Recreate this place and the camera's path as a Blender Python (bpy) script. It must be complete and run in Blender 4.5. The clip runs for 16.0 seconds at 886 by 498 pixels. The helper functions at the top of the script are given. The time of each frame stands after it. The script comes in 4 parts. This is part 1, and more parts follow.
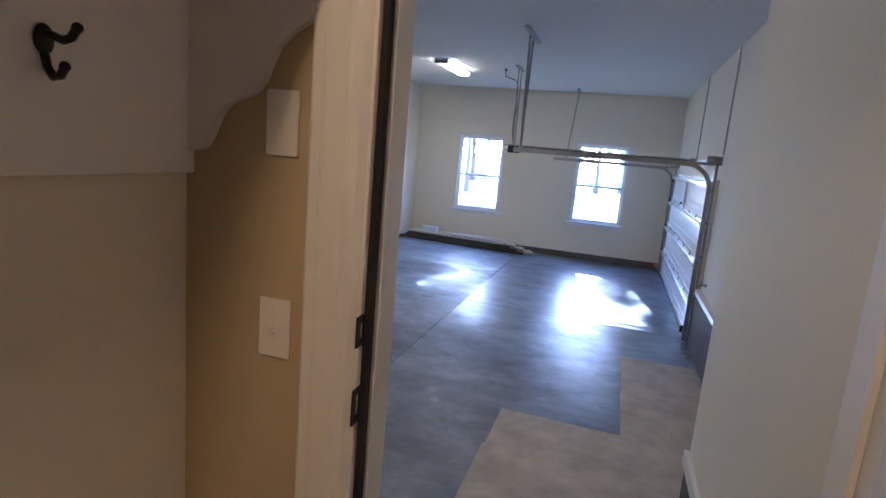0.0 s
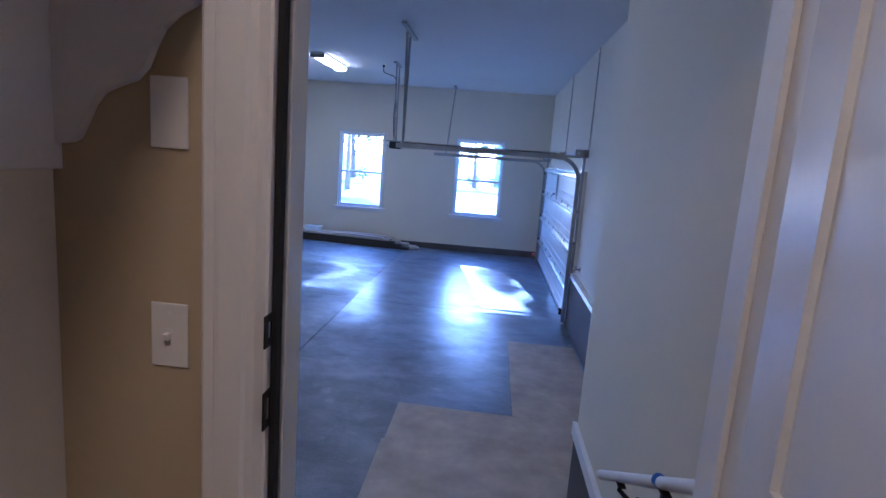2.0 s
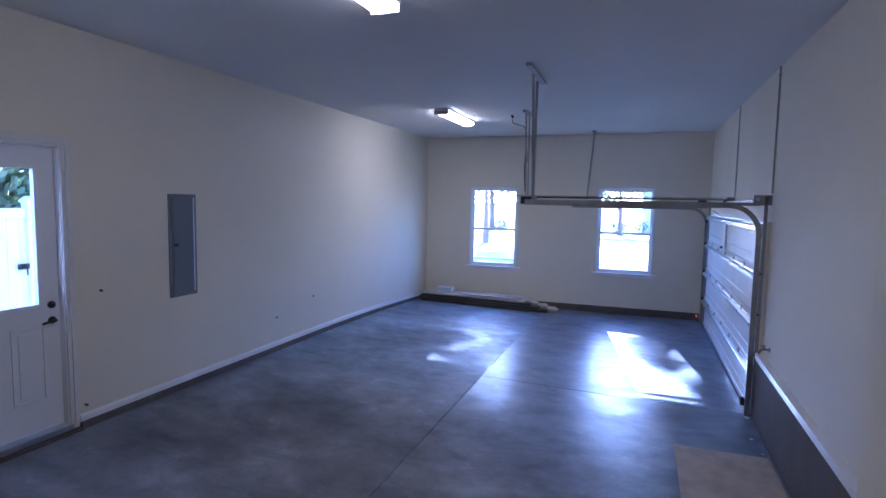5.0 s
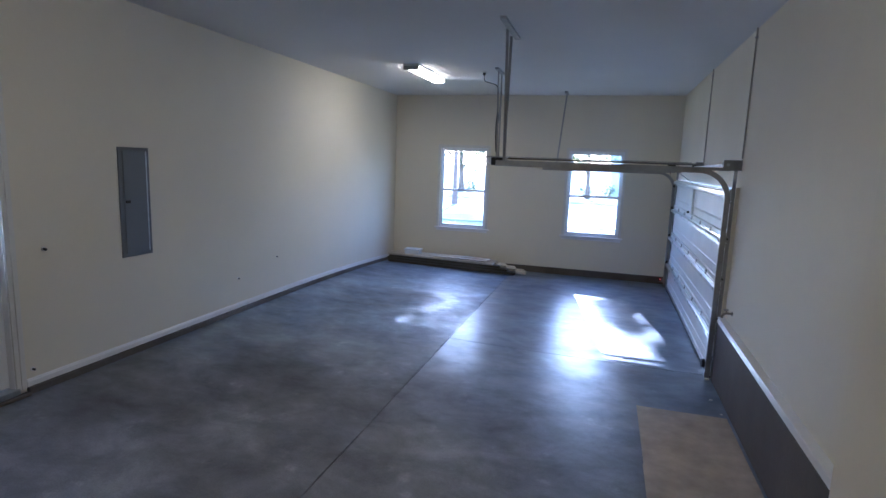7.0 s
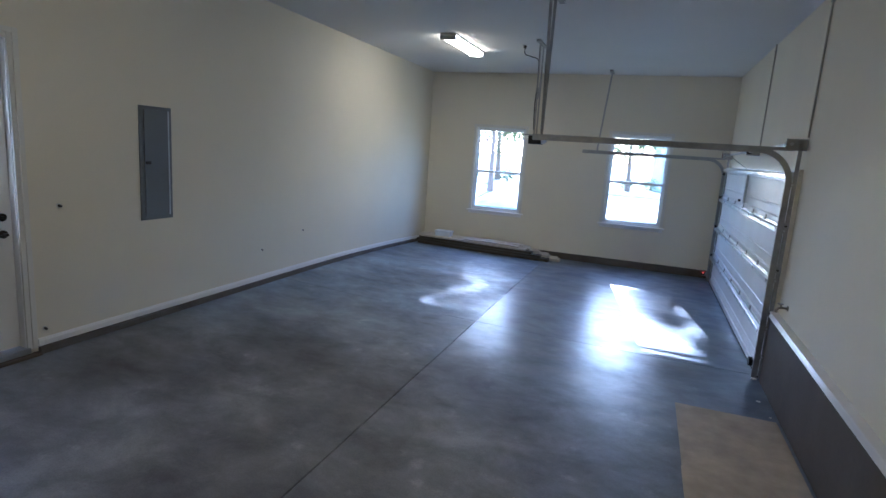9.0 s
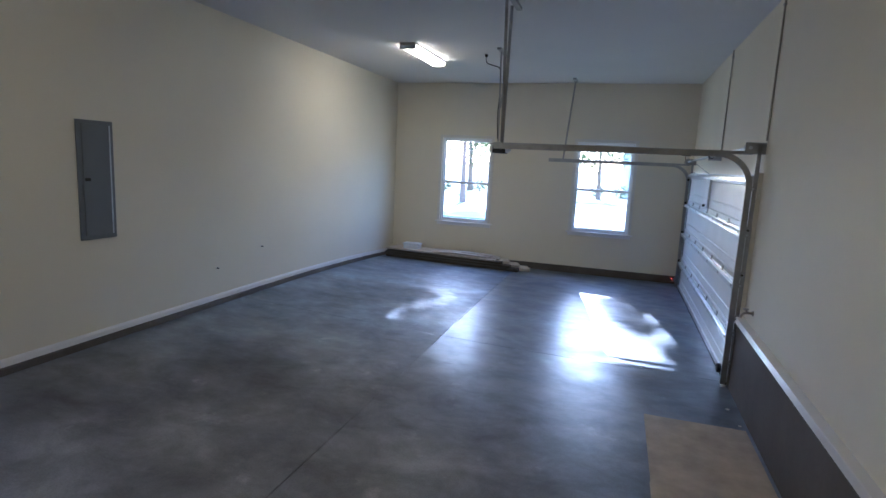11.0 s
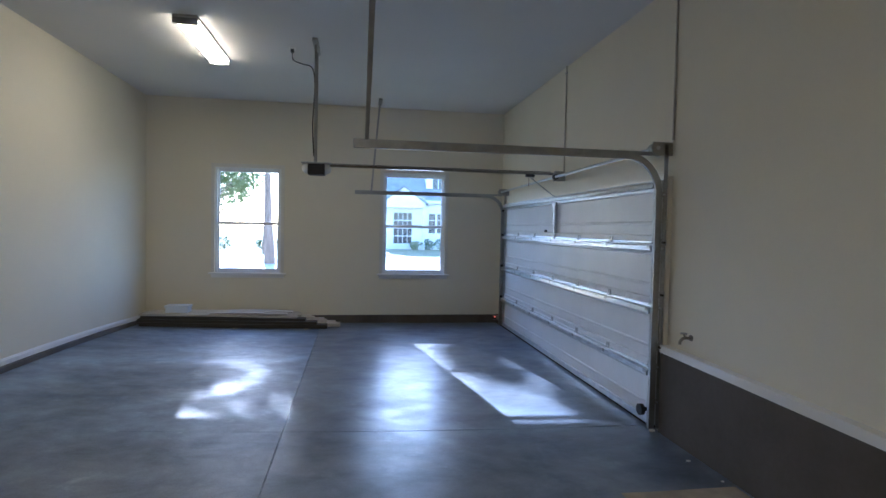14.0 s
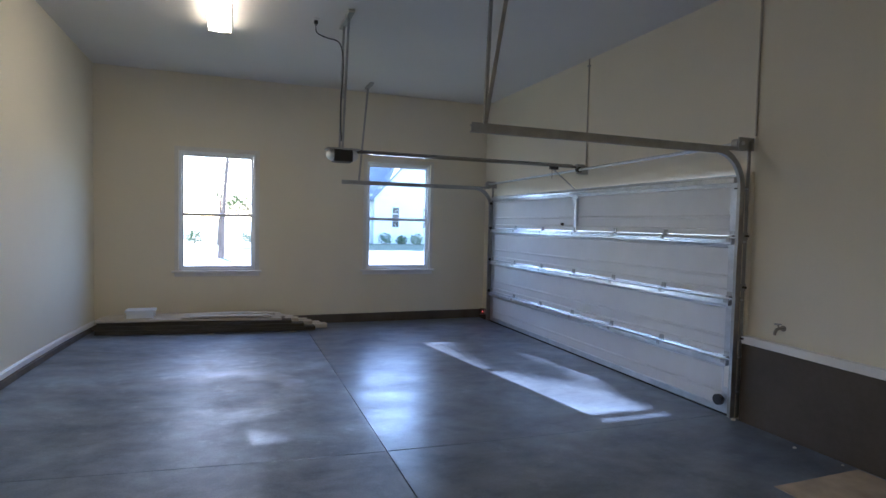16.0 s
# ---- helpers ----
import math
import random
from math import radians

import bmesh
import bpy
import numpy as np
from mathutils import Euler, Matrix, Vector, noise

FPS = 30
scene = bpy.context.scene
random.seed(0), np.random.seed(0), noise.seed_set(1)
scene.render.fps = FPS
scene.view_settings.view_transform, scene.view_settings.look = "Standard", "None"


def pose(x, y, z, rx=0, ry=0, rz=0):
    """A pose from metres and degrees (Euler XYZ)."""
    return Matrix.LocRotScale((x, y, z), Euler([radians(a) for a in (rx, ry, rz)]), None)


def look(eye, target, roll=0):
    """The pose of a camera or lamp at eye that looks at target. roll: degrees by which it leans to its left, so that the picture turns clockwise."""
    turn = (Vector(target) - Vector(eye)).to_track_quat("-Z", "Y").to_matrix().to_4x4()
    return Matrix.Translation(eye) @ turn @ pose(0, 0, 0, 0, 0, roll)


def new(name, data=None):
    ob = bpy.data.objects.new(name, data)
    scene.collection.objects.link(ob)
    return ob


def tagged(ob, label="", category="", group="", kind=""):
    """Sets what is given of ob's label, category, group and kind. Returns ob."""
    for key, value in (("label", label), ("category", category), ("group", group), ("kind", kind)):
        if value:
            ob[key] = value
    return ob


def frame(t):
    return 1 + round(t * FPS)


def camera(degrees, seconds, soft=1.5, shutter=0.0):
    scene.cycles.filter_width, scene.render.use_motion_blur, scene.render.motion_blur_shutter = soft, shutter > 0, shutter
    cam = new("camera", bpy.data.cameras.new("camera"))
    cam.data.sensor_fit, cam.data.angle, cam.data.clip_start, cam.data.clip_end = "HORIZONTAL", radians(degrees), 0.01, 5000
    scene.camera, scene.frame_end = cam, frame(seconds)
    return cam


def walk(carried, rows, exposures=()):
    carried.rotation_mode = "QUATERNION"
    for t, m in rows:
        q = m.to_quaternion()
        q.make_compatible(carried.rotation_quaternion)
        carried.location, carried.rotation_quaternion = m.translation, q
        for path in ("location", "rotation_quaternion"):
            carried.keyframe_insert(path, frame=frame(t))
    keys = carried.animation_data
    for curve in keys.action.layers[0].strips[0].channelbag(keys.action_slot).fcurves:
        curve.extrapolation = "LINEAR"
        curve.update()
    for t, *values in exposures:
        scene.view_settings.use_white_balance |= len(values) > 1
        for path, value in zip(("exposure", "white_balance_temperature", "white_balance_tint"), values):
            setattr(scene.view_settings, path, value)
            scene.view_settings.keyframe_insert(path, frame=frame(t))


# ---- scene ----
cam = camera(77.7, 16.0)
PATH = [
    (0, (-1.157, -7.634, 2.216), (-1.725, -5.745, 1.864), 5.0),
    (0.4, (-1.264, -7.659, 2.232), (-1.731, -5.74, 1.916), 3.9),
    (0.5, (-1.276, -7.71, 2.224), (-1.714, -5.783, 1.919), 3.9),
    (1, (-1.266, -7.708, 2.218), (-1.586, -5.752, 1.951), 4.4),
    (1.5, (-1.222, -7.681, 2.203), (-1.378, -5.716, 1.866), 3.8),
    (2, (-1.201, -7.648, 2.2), (-1.357, -5.681, 1.871), 4.3),
    (2.5, (-1.19, -7.414, 2.179), (-1.286, -5.445, 1.846), 6.0),
    (3, (-1.212, -7.075, 2.228), (-1.302, -5.10, 1.925), 4.8),
    (3.5, (-1.222, -6.832, 2.251), (-1.745, -4.91, 2.068), 2.4),
    (3.7, (-1.207, -6.675, 2.295), (-1.816, -4.775, 2.154), 2.8),
    (5.8, (-1.26, -6.603, 2.331), (-1.932, -4.73, 2.134), 0.8),
    (6, (-1.226, -6.557, 2.344), (-1.881, -4.677, 2.15), 0.3),
    (6.5, (-1.239, -6.535, 2.324), (-1.843, -4.643, 2.089), 1.2),
    (7, (-1.291, -6.499, 2.301), (-1.842, -4.602, 1.99), 2.1),
    (7.5, (-1.278, -6.397, 2.3), (-1.892, -4.52, 1.984), 2.4),
    (8, (-1.332, -6.333, 2.29), (-1.906, -4.456, 1.908), 2.5),
    (8.5, (-1.393, -6.261, 2.239), (-1.892, -4.362, 1.858), 2.9),
    (9, (-1.323, -6.171, 2.116), (-1.986, -4.318, 1.759), 3.9),
    (9.2, (-1.287, -6.137, 2.145), (-1.898, -4.255, 1.855), 4.6),
    (11.3, (-1.236, -5.87, 2.082), (-1.804, -3.978, 1.771), 2.2),
    (11.5, (-1.27, -5.799, 2.014), (-1.745, -3.88, 1.714), 2.8),
    (12, (-1.38, -5.555, 1.916), (-1.841, -3.616, 1.744), -0.1),
    (12.5, (-1.509, -5.305, 1.764), (-1.833, -3.336, 1.632), 2.8),
    (13, (-1.781, -4.901, 1.699), (-1.829, -2.903, 1.622), 3.4),
    (13.5, (-2.123, -4.508, 1.676), (-2.084, -2.51, 1.591), 3.3),
    (14, (-2.54, -4.273, 1.676), (-2.227, -2.299, 1.603), 1.2),
    (14.5, (-2.961, -4.082, 1.668), (-2.657, -2.108, 1.57), 2.5),
    (15, (-3.345, -3.846, 1.684), (-3.072, -1.868, 1.585), 1.7),
    (15.5, (-3.757, -3.697, 1.694), (-3.197, -1.779, 1.599), 2.4),
    (16, (-4.082, -3.515, 1.645), (-3.378, -1.645, 1.554), 1.3),
]
walk(cam, [(t, look(eye, target, roll)) for t, eye, target, roll in PATH],
     exposures=[(0.0, 3.76, 4450, 26), (0.5, 3.80, 3460, 22), (1.0, 3.70, 3430, 20), (1.5, 3.51, 3580, 27), (2.5, 3.42, 3820, 32), (3.7, 3.26, 3940, 38), (5.8, 3.33, 4270, 32), (7.0, 3.33, 4490, 24), (9.0, 3.32, 4590, 19), (11.5, 3.28, 4680, 21), (12.5, 3.18, 4690, 17), (16.0, 3.02, 5060, 21)])

# ---- world, sun and exposure ----
world = bpy.data.worlds.new("sky")
scene.world = world
world.use_nodes = True
wn = world.node_tree
sky = wn.nodes.new("ShaderNodeTexSky")
sky.sky_type = "NISHITA"
sky.sun_disc = False
sky.sun_elevation = radians(25.8)
sky.sun_rotation = radians(-9.4)
sky.dust_density = 0.6
sky.ozone_density = 2.4
wn.links.new(sky.outputs[0], wn.nodes["Background"].inputs[0])
wn.nodes["Background"].inputs[1].default_value = 0.15
sun = new("sun", bpy.data.lights.new("sun", "SUN"))
sun.data.energy = 3.2
sun.data.angle = radians(0.5)
sun.data.color = (1.0, 0.96, 0.90)
sun.matrix_world = look((-1.65, 10, 4.90), (0, 0, 0))


# ---- materials ----
def nodes_of(name):
    m = bpy.data.materials.new(name)
    m.use_nodes = True
    return m, m.node_tree, m.node_tree.nodes["Principled BSDF"]


def ramp(nt, src, stops):
    r = nt.nodes.new("ShaderNodeValToRGB")
    while len(r.color_ramp.elements) < len(stops):
        r.color_ramp.elements.new(0.5)
    for e, (p, c) in zip(r.color_ramp.elements, stops):
        e.position, e.color = p, (*c, 1)
    nt.links.new(src, r.inputs[0])
    return r.outputs[0]


def noise_tex(nt, scale, detail=4.0, rough=0.55, stretch=(1, 1, 1), distort=0.0):
    co = nt.nodes.new("ShaderNodeTexCoord")
    mp = nt.nodes.new("ShaderNodeMapping")
    mp.inputs["Scale"].default_value = stretch
    nt.links.new(co.outputs["Object"], mp.inputs[0])
    n = nt.nodes.new("ShaderNodeTexNoise")
    n.inputs["Scale"].default_value = scale
    n.inputs["Detail"].default_value = detail
    n.inputs["Roughness"].default_value = rough
    n.inputs["Distortion"].default_value = distort
    nt.links.new(mp.outputs[0], n.inputs["Vector"])
    return n.outputs[0]


def mix_col(nt, a, b, fac, mode="MULTIPLY"):
    mx = nt.nodes.new("ShaderNodeMix")
    mx.data_type, mx.blend_type = "RGBA", mode
    mx.inputs[0].default_value = fac
    nt.links.new(a, mx.inputs[6])
    nt.links.new(b, mx.inputs[7])
    return mx.outputs[2]


def surface(name, col, rough=0.6, metal=0.0, vary=0.12, big=1.2, fine=40.0, bump=0.1, stretch=(1, 1, 1), rvary=0.0, distort=0.0):
    """A painted, mineral or metal surface with stains at two scales and a fine relief."""
    m, nt, b = nodes_of(name)
    lo = tuple(c * (1 - vary) for c in col)
    hi = tuple(min(1.0, c * (1 + vary)) for c in col)
    a = ramp(nt, noise_tex(nt, big, 5, 0.6, stretch, distort), [(0.3, lo), (0.7, hi)])
    g = ramp(nt, noise_tex(nt, fine, 3, 0.6, stretch), [(0.25, (1 - vary * 0.7,) * 3), (0.75, (1, 1, 1))])
    nt.links.new(mix_col(nt, a, g, 1.0), b.inputs["Base Color"])
    b.inputs["Metallic"].default_value = metal
    b.inputs["Roughness"].default_value = rough
    if rvary:
        r = nt.nodes.new("ShaderNodeMapRange")
        r.inputs[3].default_value, r.inputs[4].default_value = rough - rvary, rough + rvary
        nt.links.new(noise_tex(nt, big * 1.7, 6, 0.65, stretch, distort), r.inputs[0])
        nt.links.new(r.outputs[0], b.inputs["Roughness"])
    if bump:
        bp = nt.nodes.new("ShaderNodeBump")
        bp.inputs["Strength"].default_value = bump
        bp.inputs["Distance"].default_value = 0.004
        nt.links.new(noise_tex(nt, fine * 2, 4, 0.6, stretch), bp.inputs["Height"])
        nt.links.new(bp.outputs[0], b.inputs["Normal"])
    return m


def floor_concrete():
    """Dark sealed concrete: mottled and trowelled in shallow streaks; one pour is dustier and duller, with a wiped swirl."""
    m, nt, b = nodes_of("sealed_concrete")

    def math_node(op, x, y, z=None):
        n = nt.nodes.new("ShaderNodeMath")
        n.operation = op
        for k, v in enumerate((x, y, z)):
            if v is None:
                continue
            if isinstance(v, (int, float)):
                n.inputs[k].default_value = v
            else:
                nt.links.new(v, n.inputs[k])
        return n.outputs[0]

    def span(src, a, b, lo, hi):
        r = nt.nodes.new("ShaderNodeMapRange")
        r.interpolation_type = "SMOOTHSTEP"
        for k, v in enumerate((a, b, lo, hi)):
            r.inputs[k + 1].default_value = v
        nt.links.new(src, r.inputs[0])
        return r.outputs[0]

    a = ramp(nt, noise_tex(nt, 0.6, 5, 0.6, (1, 1, 1), 0.3), [(0.34, (0.150, 0.156, 0.170)), (0.5, (0.222, 0.235, 0.262)), (0.66, (0.325, 0.350, 0.395))])
    c = ramp(nt, noise_tex(nt, 2.6, 6, 0.66, (0.75, 1.0, 1), 0.4), [(0.34, (0.60, 0.60, 0.61)), (0.66, (1.04, 1.04, 1.04))])
    e = ramp(nt, noise_tex(nt, 7, 4, 0.6, (0.85, 1.0, 1), 0.2), [(0.32, (0.90, 0.90, 0.90)), (0.68, (1.04, 1.04, 1.04))])
    blot = ramp(nt, noise_tex(nt, 4.2, 4, 0.6), [(0.62, (1.0, 1.0, 1.0)), (0.74, (1.45, 1.42, 1.36))])
    d = ramp(nt, noise_tex(nt, 90, 2, 0.5), [(0.3, (0.85, 0.85, 0.85)), (0.6, (1, 1, 1))])
    co = nt.nodes.new("ShaderNodeTexCoord")
    sep = nt.nodes.new("ShaderNodeSeparateXYZ")
    nt.links.new(co.outputs["Object"], sep.inputs[0])
    # browner and duller around a point level with the side door
    far = nt.nodes.new("ShaderNodeVectorMath")
    far.operation = "DISTANCE"
    far.inputs[1].default_value = (-3.4, -3.7, 0.0)
    nt.links.new(co.outputs["Object"], far.inputs[0])
    off_spot = span(math_node("MULTIPLY_ADD", noise_tex(nt, 0.9, 5, 0.6), 2.4, far.outputs["Value"]), 2.6, 5.6, 0.0, 1.0)
    near_tone = ramp(nt, off_spot, [(0.0, (1.14, 0.96, 0.76)), (1.0, (0.90, 0.95, 1.0))])
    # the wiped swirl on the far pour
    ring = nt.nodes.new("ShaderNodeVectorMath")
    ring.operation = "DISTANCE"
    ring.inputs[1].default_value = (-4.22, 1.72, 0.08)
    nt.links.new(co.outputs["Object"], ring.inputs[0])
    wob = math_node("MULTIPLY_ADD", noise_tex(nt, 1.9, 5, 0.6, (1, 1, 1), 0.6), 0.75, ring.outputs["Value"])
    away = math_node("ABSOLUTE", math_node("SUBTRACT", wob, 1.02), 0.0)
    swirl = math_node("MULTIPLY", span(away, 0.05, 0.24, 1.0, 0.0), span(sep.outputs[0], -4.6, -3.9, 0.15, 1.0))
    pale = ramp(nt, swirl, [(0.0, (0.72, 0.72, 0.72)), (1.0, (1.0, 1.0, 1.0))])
    base = mix_col(nt, mix_col(nt, mix_col(nt, a, c, 1.0), e, 1.0), d, 1.0)
    base = mix_col(nt, mix_col(nt, mix_col(nt, base, near_tone, 1.0), pale, 1.0), blot, 1.0)
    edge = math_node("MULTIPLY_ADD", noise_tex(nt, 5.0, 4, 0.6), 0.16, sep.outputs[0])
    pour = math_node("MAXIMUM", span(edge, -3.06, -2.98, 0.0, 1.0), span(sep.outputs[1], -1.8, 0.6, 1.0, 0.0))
    # dustier pour stays paler; the rest darkened, partly for reflections of dark door and wall
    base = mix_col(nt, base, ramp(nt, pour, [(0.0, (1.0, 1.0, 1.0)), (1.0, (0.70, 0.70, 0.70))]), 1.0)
    gain = nt.nodes.new("ShaderNodeMix")
    gain.data_type, gain.blend_type = "RGBA", "MULTIPLY"
    gain.inputs[0].default_value = 1.0
    gain.inputs[7].default_value = (1.66, 1.84, 2.10, 1)
    nt.links.new(base, gain.inputs[6])
    nt.links.new(gain.outputs[2], b.inputs["Base Color"])
    # sealer: patchy gloss, thinner on the pour beyond the joint and around the browner point
    streak = noise_tex(nt, 2.1, 5, 0.62, (0.7, 1.15, 1), 0.3)
    gloss = math_node("MULTIPLY", math_node("MULTIPLY", span(streak, 0.34, 0.64, 0.35, 0.98), span(off_spot, 0.0, 1.0, 0.30, 1.0)), span(pour, 0.0, 1.0, 0.30, 1.0))
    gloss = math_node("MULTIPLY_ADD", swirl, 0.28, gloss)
    b.inputs["IOR"].default_value = 1.62
    nt.links.new(gloss, b.inputs["Specular IOR Level"])
    rough = math_node("ADD", span(noise_tex(nt, 3.4, 5, 0.62, (0.6, 1.15, 1), 0.3), 0.36, 0.66, 0.285, 0.40), span(pour, 0.0, 1.0, 0.15, 0.0))
    nt.links.new(math_node("ADD", math_node("MULTIPLY_ADD", swirl, -0.12, rough), span(off_spot, 0.0, 1.0, 0.22, 0.0)), b.inputs["Roughness"])
    bp = nt.nodes.new("ShaderNodeBump")
    bp.inputs["Strength"].default_value = 0.16
    bp.inputs["Distance"].default_value = 0.02
    nt.links.new(noise_tex(nt, 3.2, 2, 0.5, (0.7, 1.0, 1), 0.0), bp.inputs["Height"])
    nt.links.new(bp.outputs[0], b.inputs["Normal"])
    return m


def wood(name, lo, hi, rough=0.6, grain=(1, 14, 14)):
    m, nt, b = nodes_of(name)
    a = ramp(nt, noise_tex(nt, 3.0, 6, 0.6, grain, 1.0), [(0.3, lo), (0.7, hi)])
    info = nt.nodes.new("ShaderNodeObjectInfo")
    v = ramp(nt, info.outputs["Random"], [(0.0, (0.8, 0.8, 0.8)), (1.0, (1, 1, 1))])
    nt.links.new(mix_col(nt, a, v, 1.0), b.inputs["Base Color"])
    b.inputs["Roughness"].default_value = rough
    return m


def glass_pane():
    m, nt, b = nodes_of("window_glass")
    nt.nodes.remove(b)
    t = nt.nodes.new("ShaderNodeBsdfTransparent")
    t.inputs[0].default_value = (0.96, 0.98, 0.97, 1)
    g = nt.nodes.new("ShaderNodeBsdfGlossy")
    g.inputs["Roughness"].default_value = 0.02
    mx = nt.nodes.new("ShaderNodeMixShader")
    mx.inputs[0].default_value = 0.05
    nt.links.new(t.outputs[0], mx.inputs[1])
    nt.links.new(g.outputs[0], mx.inputs[2])
    nt.links.new(mx.outputs[0], nt.nodes["Material Output"].inputs[0])
    return m


def glow(name, col, strength):
    m, nt, b = nodes_of(name)
    b.inputs["Base Color"].default_value = (0.9, 0.9, 0.88, 1)
    b.inputs["Emission Color"].default_value = (*col, 1)
    b.inputs["Emission Strength"].default_value = strength
    return m


def foliage(name, lo, hi):
    m, nt, b = nodes_of(name)
    geo = nt.nodes.new("ShaderNodeNewGeometry")
    nt.links.new(ramp(nt, geo.outputs["Random Per Island"], [(0.0, lo), (1.0, hi)]), b.inputs["Base Color"])
    b.inputs["Roughness"].default_value = 0.55
    b.inputs["Transmission Weight"].default_value = 0.0
    return m


M_WALL = surface("cream_wall_paint", (0.75, 0.70, 0.565), 0.62, vary=0.035, big=0.6, fine=55, bump=0.10)
M_CEIL = surface("ceiling_paint", (0.73, 0.715, 0.685), 0.8, vary=0.03, big=0.5, fine=60, bump=0.12)
M_TRIM = surface("white_trim_paint", (0.80, 0.79, 0.77), 0.35, vary=0.03, big=2.0, fine=60, bump=0.03)
M_BASE = surface("semi_gloss_base_paint", (0.71, 0.69, 0.63), 0.4, vary=0.05, big=2.0, fine=40, bump=0.05)
M_DOORP = surface("white_door_paint", (0.80, 0.80, 0.80), 0.27, vary=0.03, big=2.0, fine=90, bump=0.03)
M_STEEL_W = surface("white_steel_skin", (0.74, 0.75, 0.76), 0.38, vary=0.05, big=1.5, fine=120, bump=0.05, rvary=0.06)
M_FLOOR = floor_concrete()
M_CURB = surface("kerb_concrete", (0.12, 0.105, 0.09), 0.75, vary=0.3, big=2.0, fine=30, bump=0.4)
M_STEM = surface("foundation_concrete", (0.094, 0.077, 0.060), 0.78, vary=0.22, big=1.3, fine=22, bump=0.35)
M_PAPER = surface("floor_protection_board", (0.45, 0.375, 0.28), 0.75, vary=0.20, big=3.2, fine=9, bump=0.55)
M_GALV = surface("galvanised_steel", (0.62, 0.64, 0.66), 0.32, metal=0.9, vary=0.14, big=9, fine=60, bump=0.03, rvary=0.08)
M_TRACK = surface("dull_galvanised_track", (0.42, 0.42, 0.41), 0.42, metal=0.85, vary=0.15, big=7, fine=50, bump=0.03, rvary=0.08)
M_CONDUIT = surface("painted_conduit", (0.44, 0.40, 0.33), 0.5, vary=0.08, big=4, fine=40, bump=0.05)
M_BLACK = surface("black_plastic", (0.015, 0.015, 0.016), 0.45, vary=0.2, big=8, fine=80, bump=0.03)
M_IRON = surface("oil_rubbed_bronze", (0.020, 0.017, 0.015), 0.38, metal=0.5, vary=0.2, big=10, fine=80, bump=0.03)
M_RUBBER = surface("black_rubber", (0.012, 0.012, 0.012), 0.75, vary=0.2, big=6, fine=60, bump=0.1)
M_PANEL = surface("grey_enamel", (0.150, 0.162, 0.172), 0.34, vary=0.06, big=2, fine=70, bump=0.03)
M_BEIGE = surface("beige_hall_paint", (0.50, 0.415, 0.25), 0.6, vary=0.04, big=0.8, fine=60, bump=0.08)
M_PLATE = surface("white_plastic_plate", (0.80, 0.78, 0.74), 0.3, vary=0.02, big=4, fine=60, bump=0.0)
M_TUB = surface("bluish_white_carton", (0.70, 0.76, 0.84), 0.5, vary=0.03, big=4, fine=60, bump=0.02)
M_RAIL = surface("smooth_steel_rail", (0.28, 0.28, 0.29), 0.13, metal=0.95, vary=0.1, big=6, fine=50, bump=0.0)
M_BRASS = surface("dull_brass_tap", (0.34, 0.31, 0.26), 0.45, metal=0.8, vary=0.2, big=15, fine=90, bump=0.05)
M_RED = surface("red_handle", (0.14, 0.03, 0.02), 0.45, vary=0.1, big=10, fine=60, bump=0.0)
M_BLUE = surface("blue_tape", (0.03, 0.12, 0.50), 0.6, vary=0.1, big=10, fine=60, bump=0.05)
M_LUMBER = wood("weathered_pine", (0.48, 0.43, 0.35), (0.72, 0.66, 0.56))
# same pine, with the shade of the backlit front put into its colour
M_LUMBER_SHADE = wood("backlit_shade_pine", (0.030, 0.027, 0.021), (0.075, 0.064, 0.047))
M_OAK = wood("hall_floor_oak", (0.12, 0.07, 0.04), (0.26, 0.16, 0.09), 0.4, (14, 1, 14))
M_GLASS = glass_pane()
M_TUBE = glow("fluorescent_diffuser", (1.0, 0.79, 0.45), 3.7)
M_TUBE_OLD = glow("aged_fluorescent_diffuser", (1.0, 0.79, 0.45), 2.6)
M_LENS = surface("frosted_lamp_cover", (0.75, 0.75, 0.72), 0.3, vary=0.02, big=4, fine=40, bump=0.0)
M_HALL_LAMP = glow("hall_lamp_glass", (1.0, 0.58, 0.19), 5.2)
M_LED = glow("red_indicator", (1.0, 0.05, 0.02), 0.35)
M_VINYL = surface("white_vinyl", (0.78, 0.79, 0.80), 0.35, vary=0.03, big=2, fine=60, bump=0.0)
M_LAWN = surface("lawn", (0.27, 0.27, 0.15), 0.9, vary=0.35, big=0.5, fine=14, bump=0.5)
M_PAVE = surface("pale_concrete_paving", (0.52, 0.49, 0.44), 0.85, vary=0.12, big=0.7, fine=20, bump=0.3)
M_SIDING = surface("white_siding", (0.88, 0.84, 0.76), 0.6, vary=0.04, big=0.5, fine=20, bump=0.1)
M_ROOF = surface("slate_blue_shingle", (0.30, 0.30, 0.30), 0.85, vary=0.25, big=1.5, fine=12, bump=0.5)
M_DARKGLASS = surface("dark_window_glass", (0.03, 0.035, 0.04), 0.1, vary=0.1, big=2, fine=10, bump=0.0)
M_BARK = surface("bark", (0.30, 0.205, 0.145), 0.9, vary=0.35, big=6, fine=30, bump=0.8, stretch=(1, 1, 0.25))
M_LEAF = foliage("green_leaves", (0.05, 0.09, 0.03), (0.12, 0.17, 0.06))
M_LEAF_Y = foliage("light_green_leaves", (0.10, 0.14, 0.04), (0.22, 0.24, 0.08))


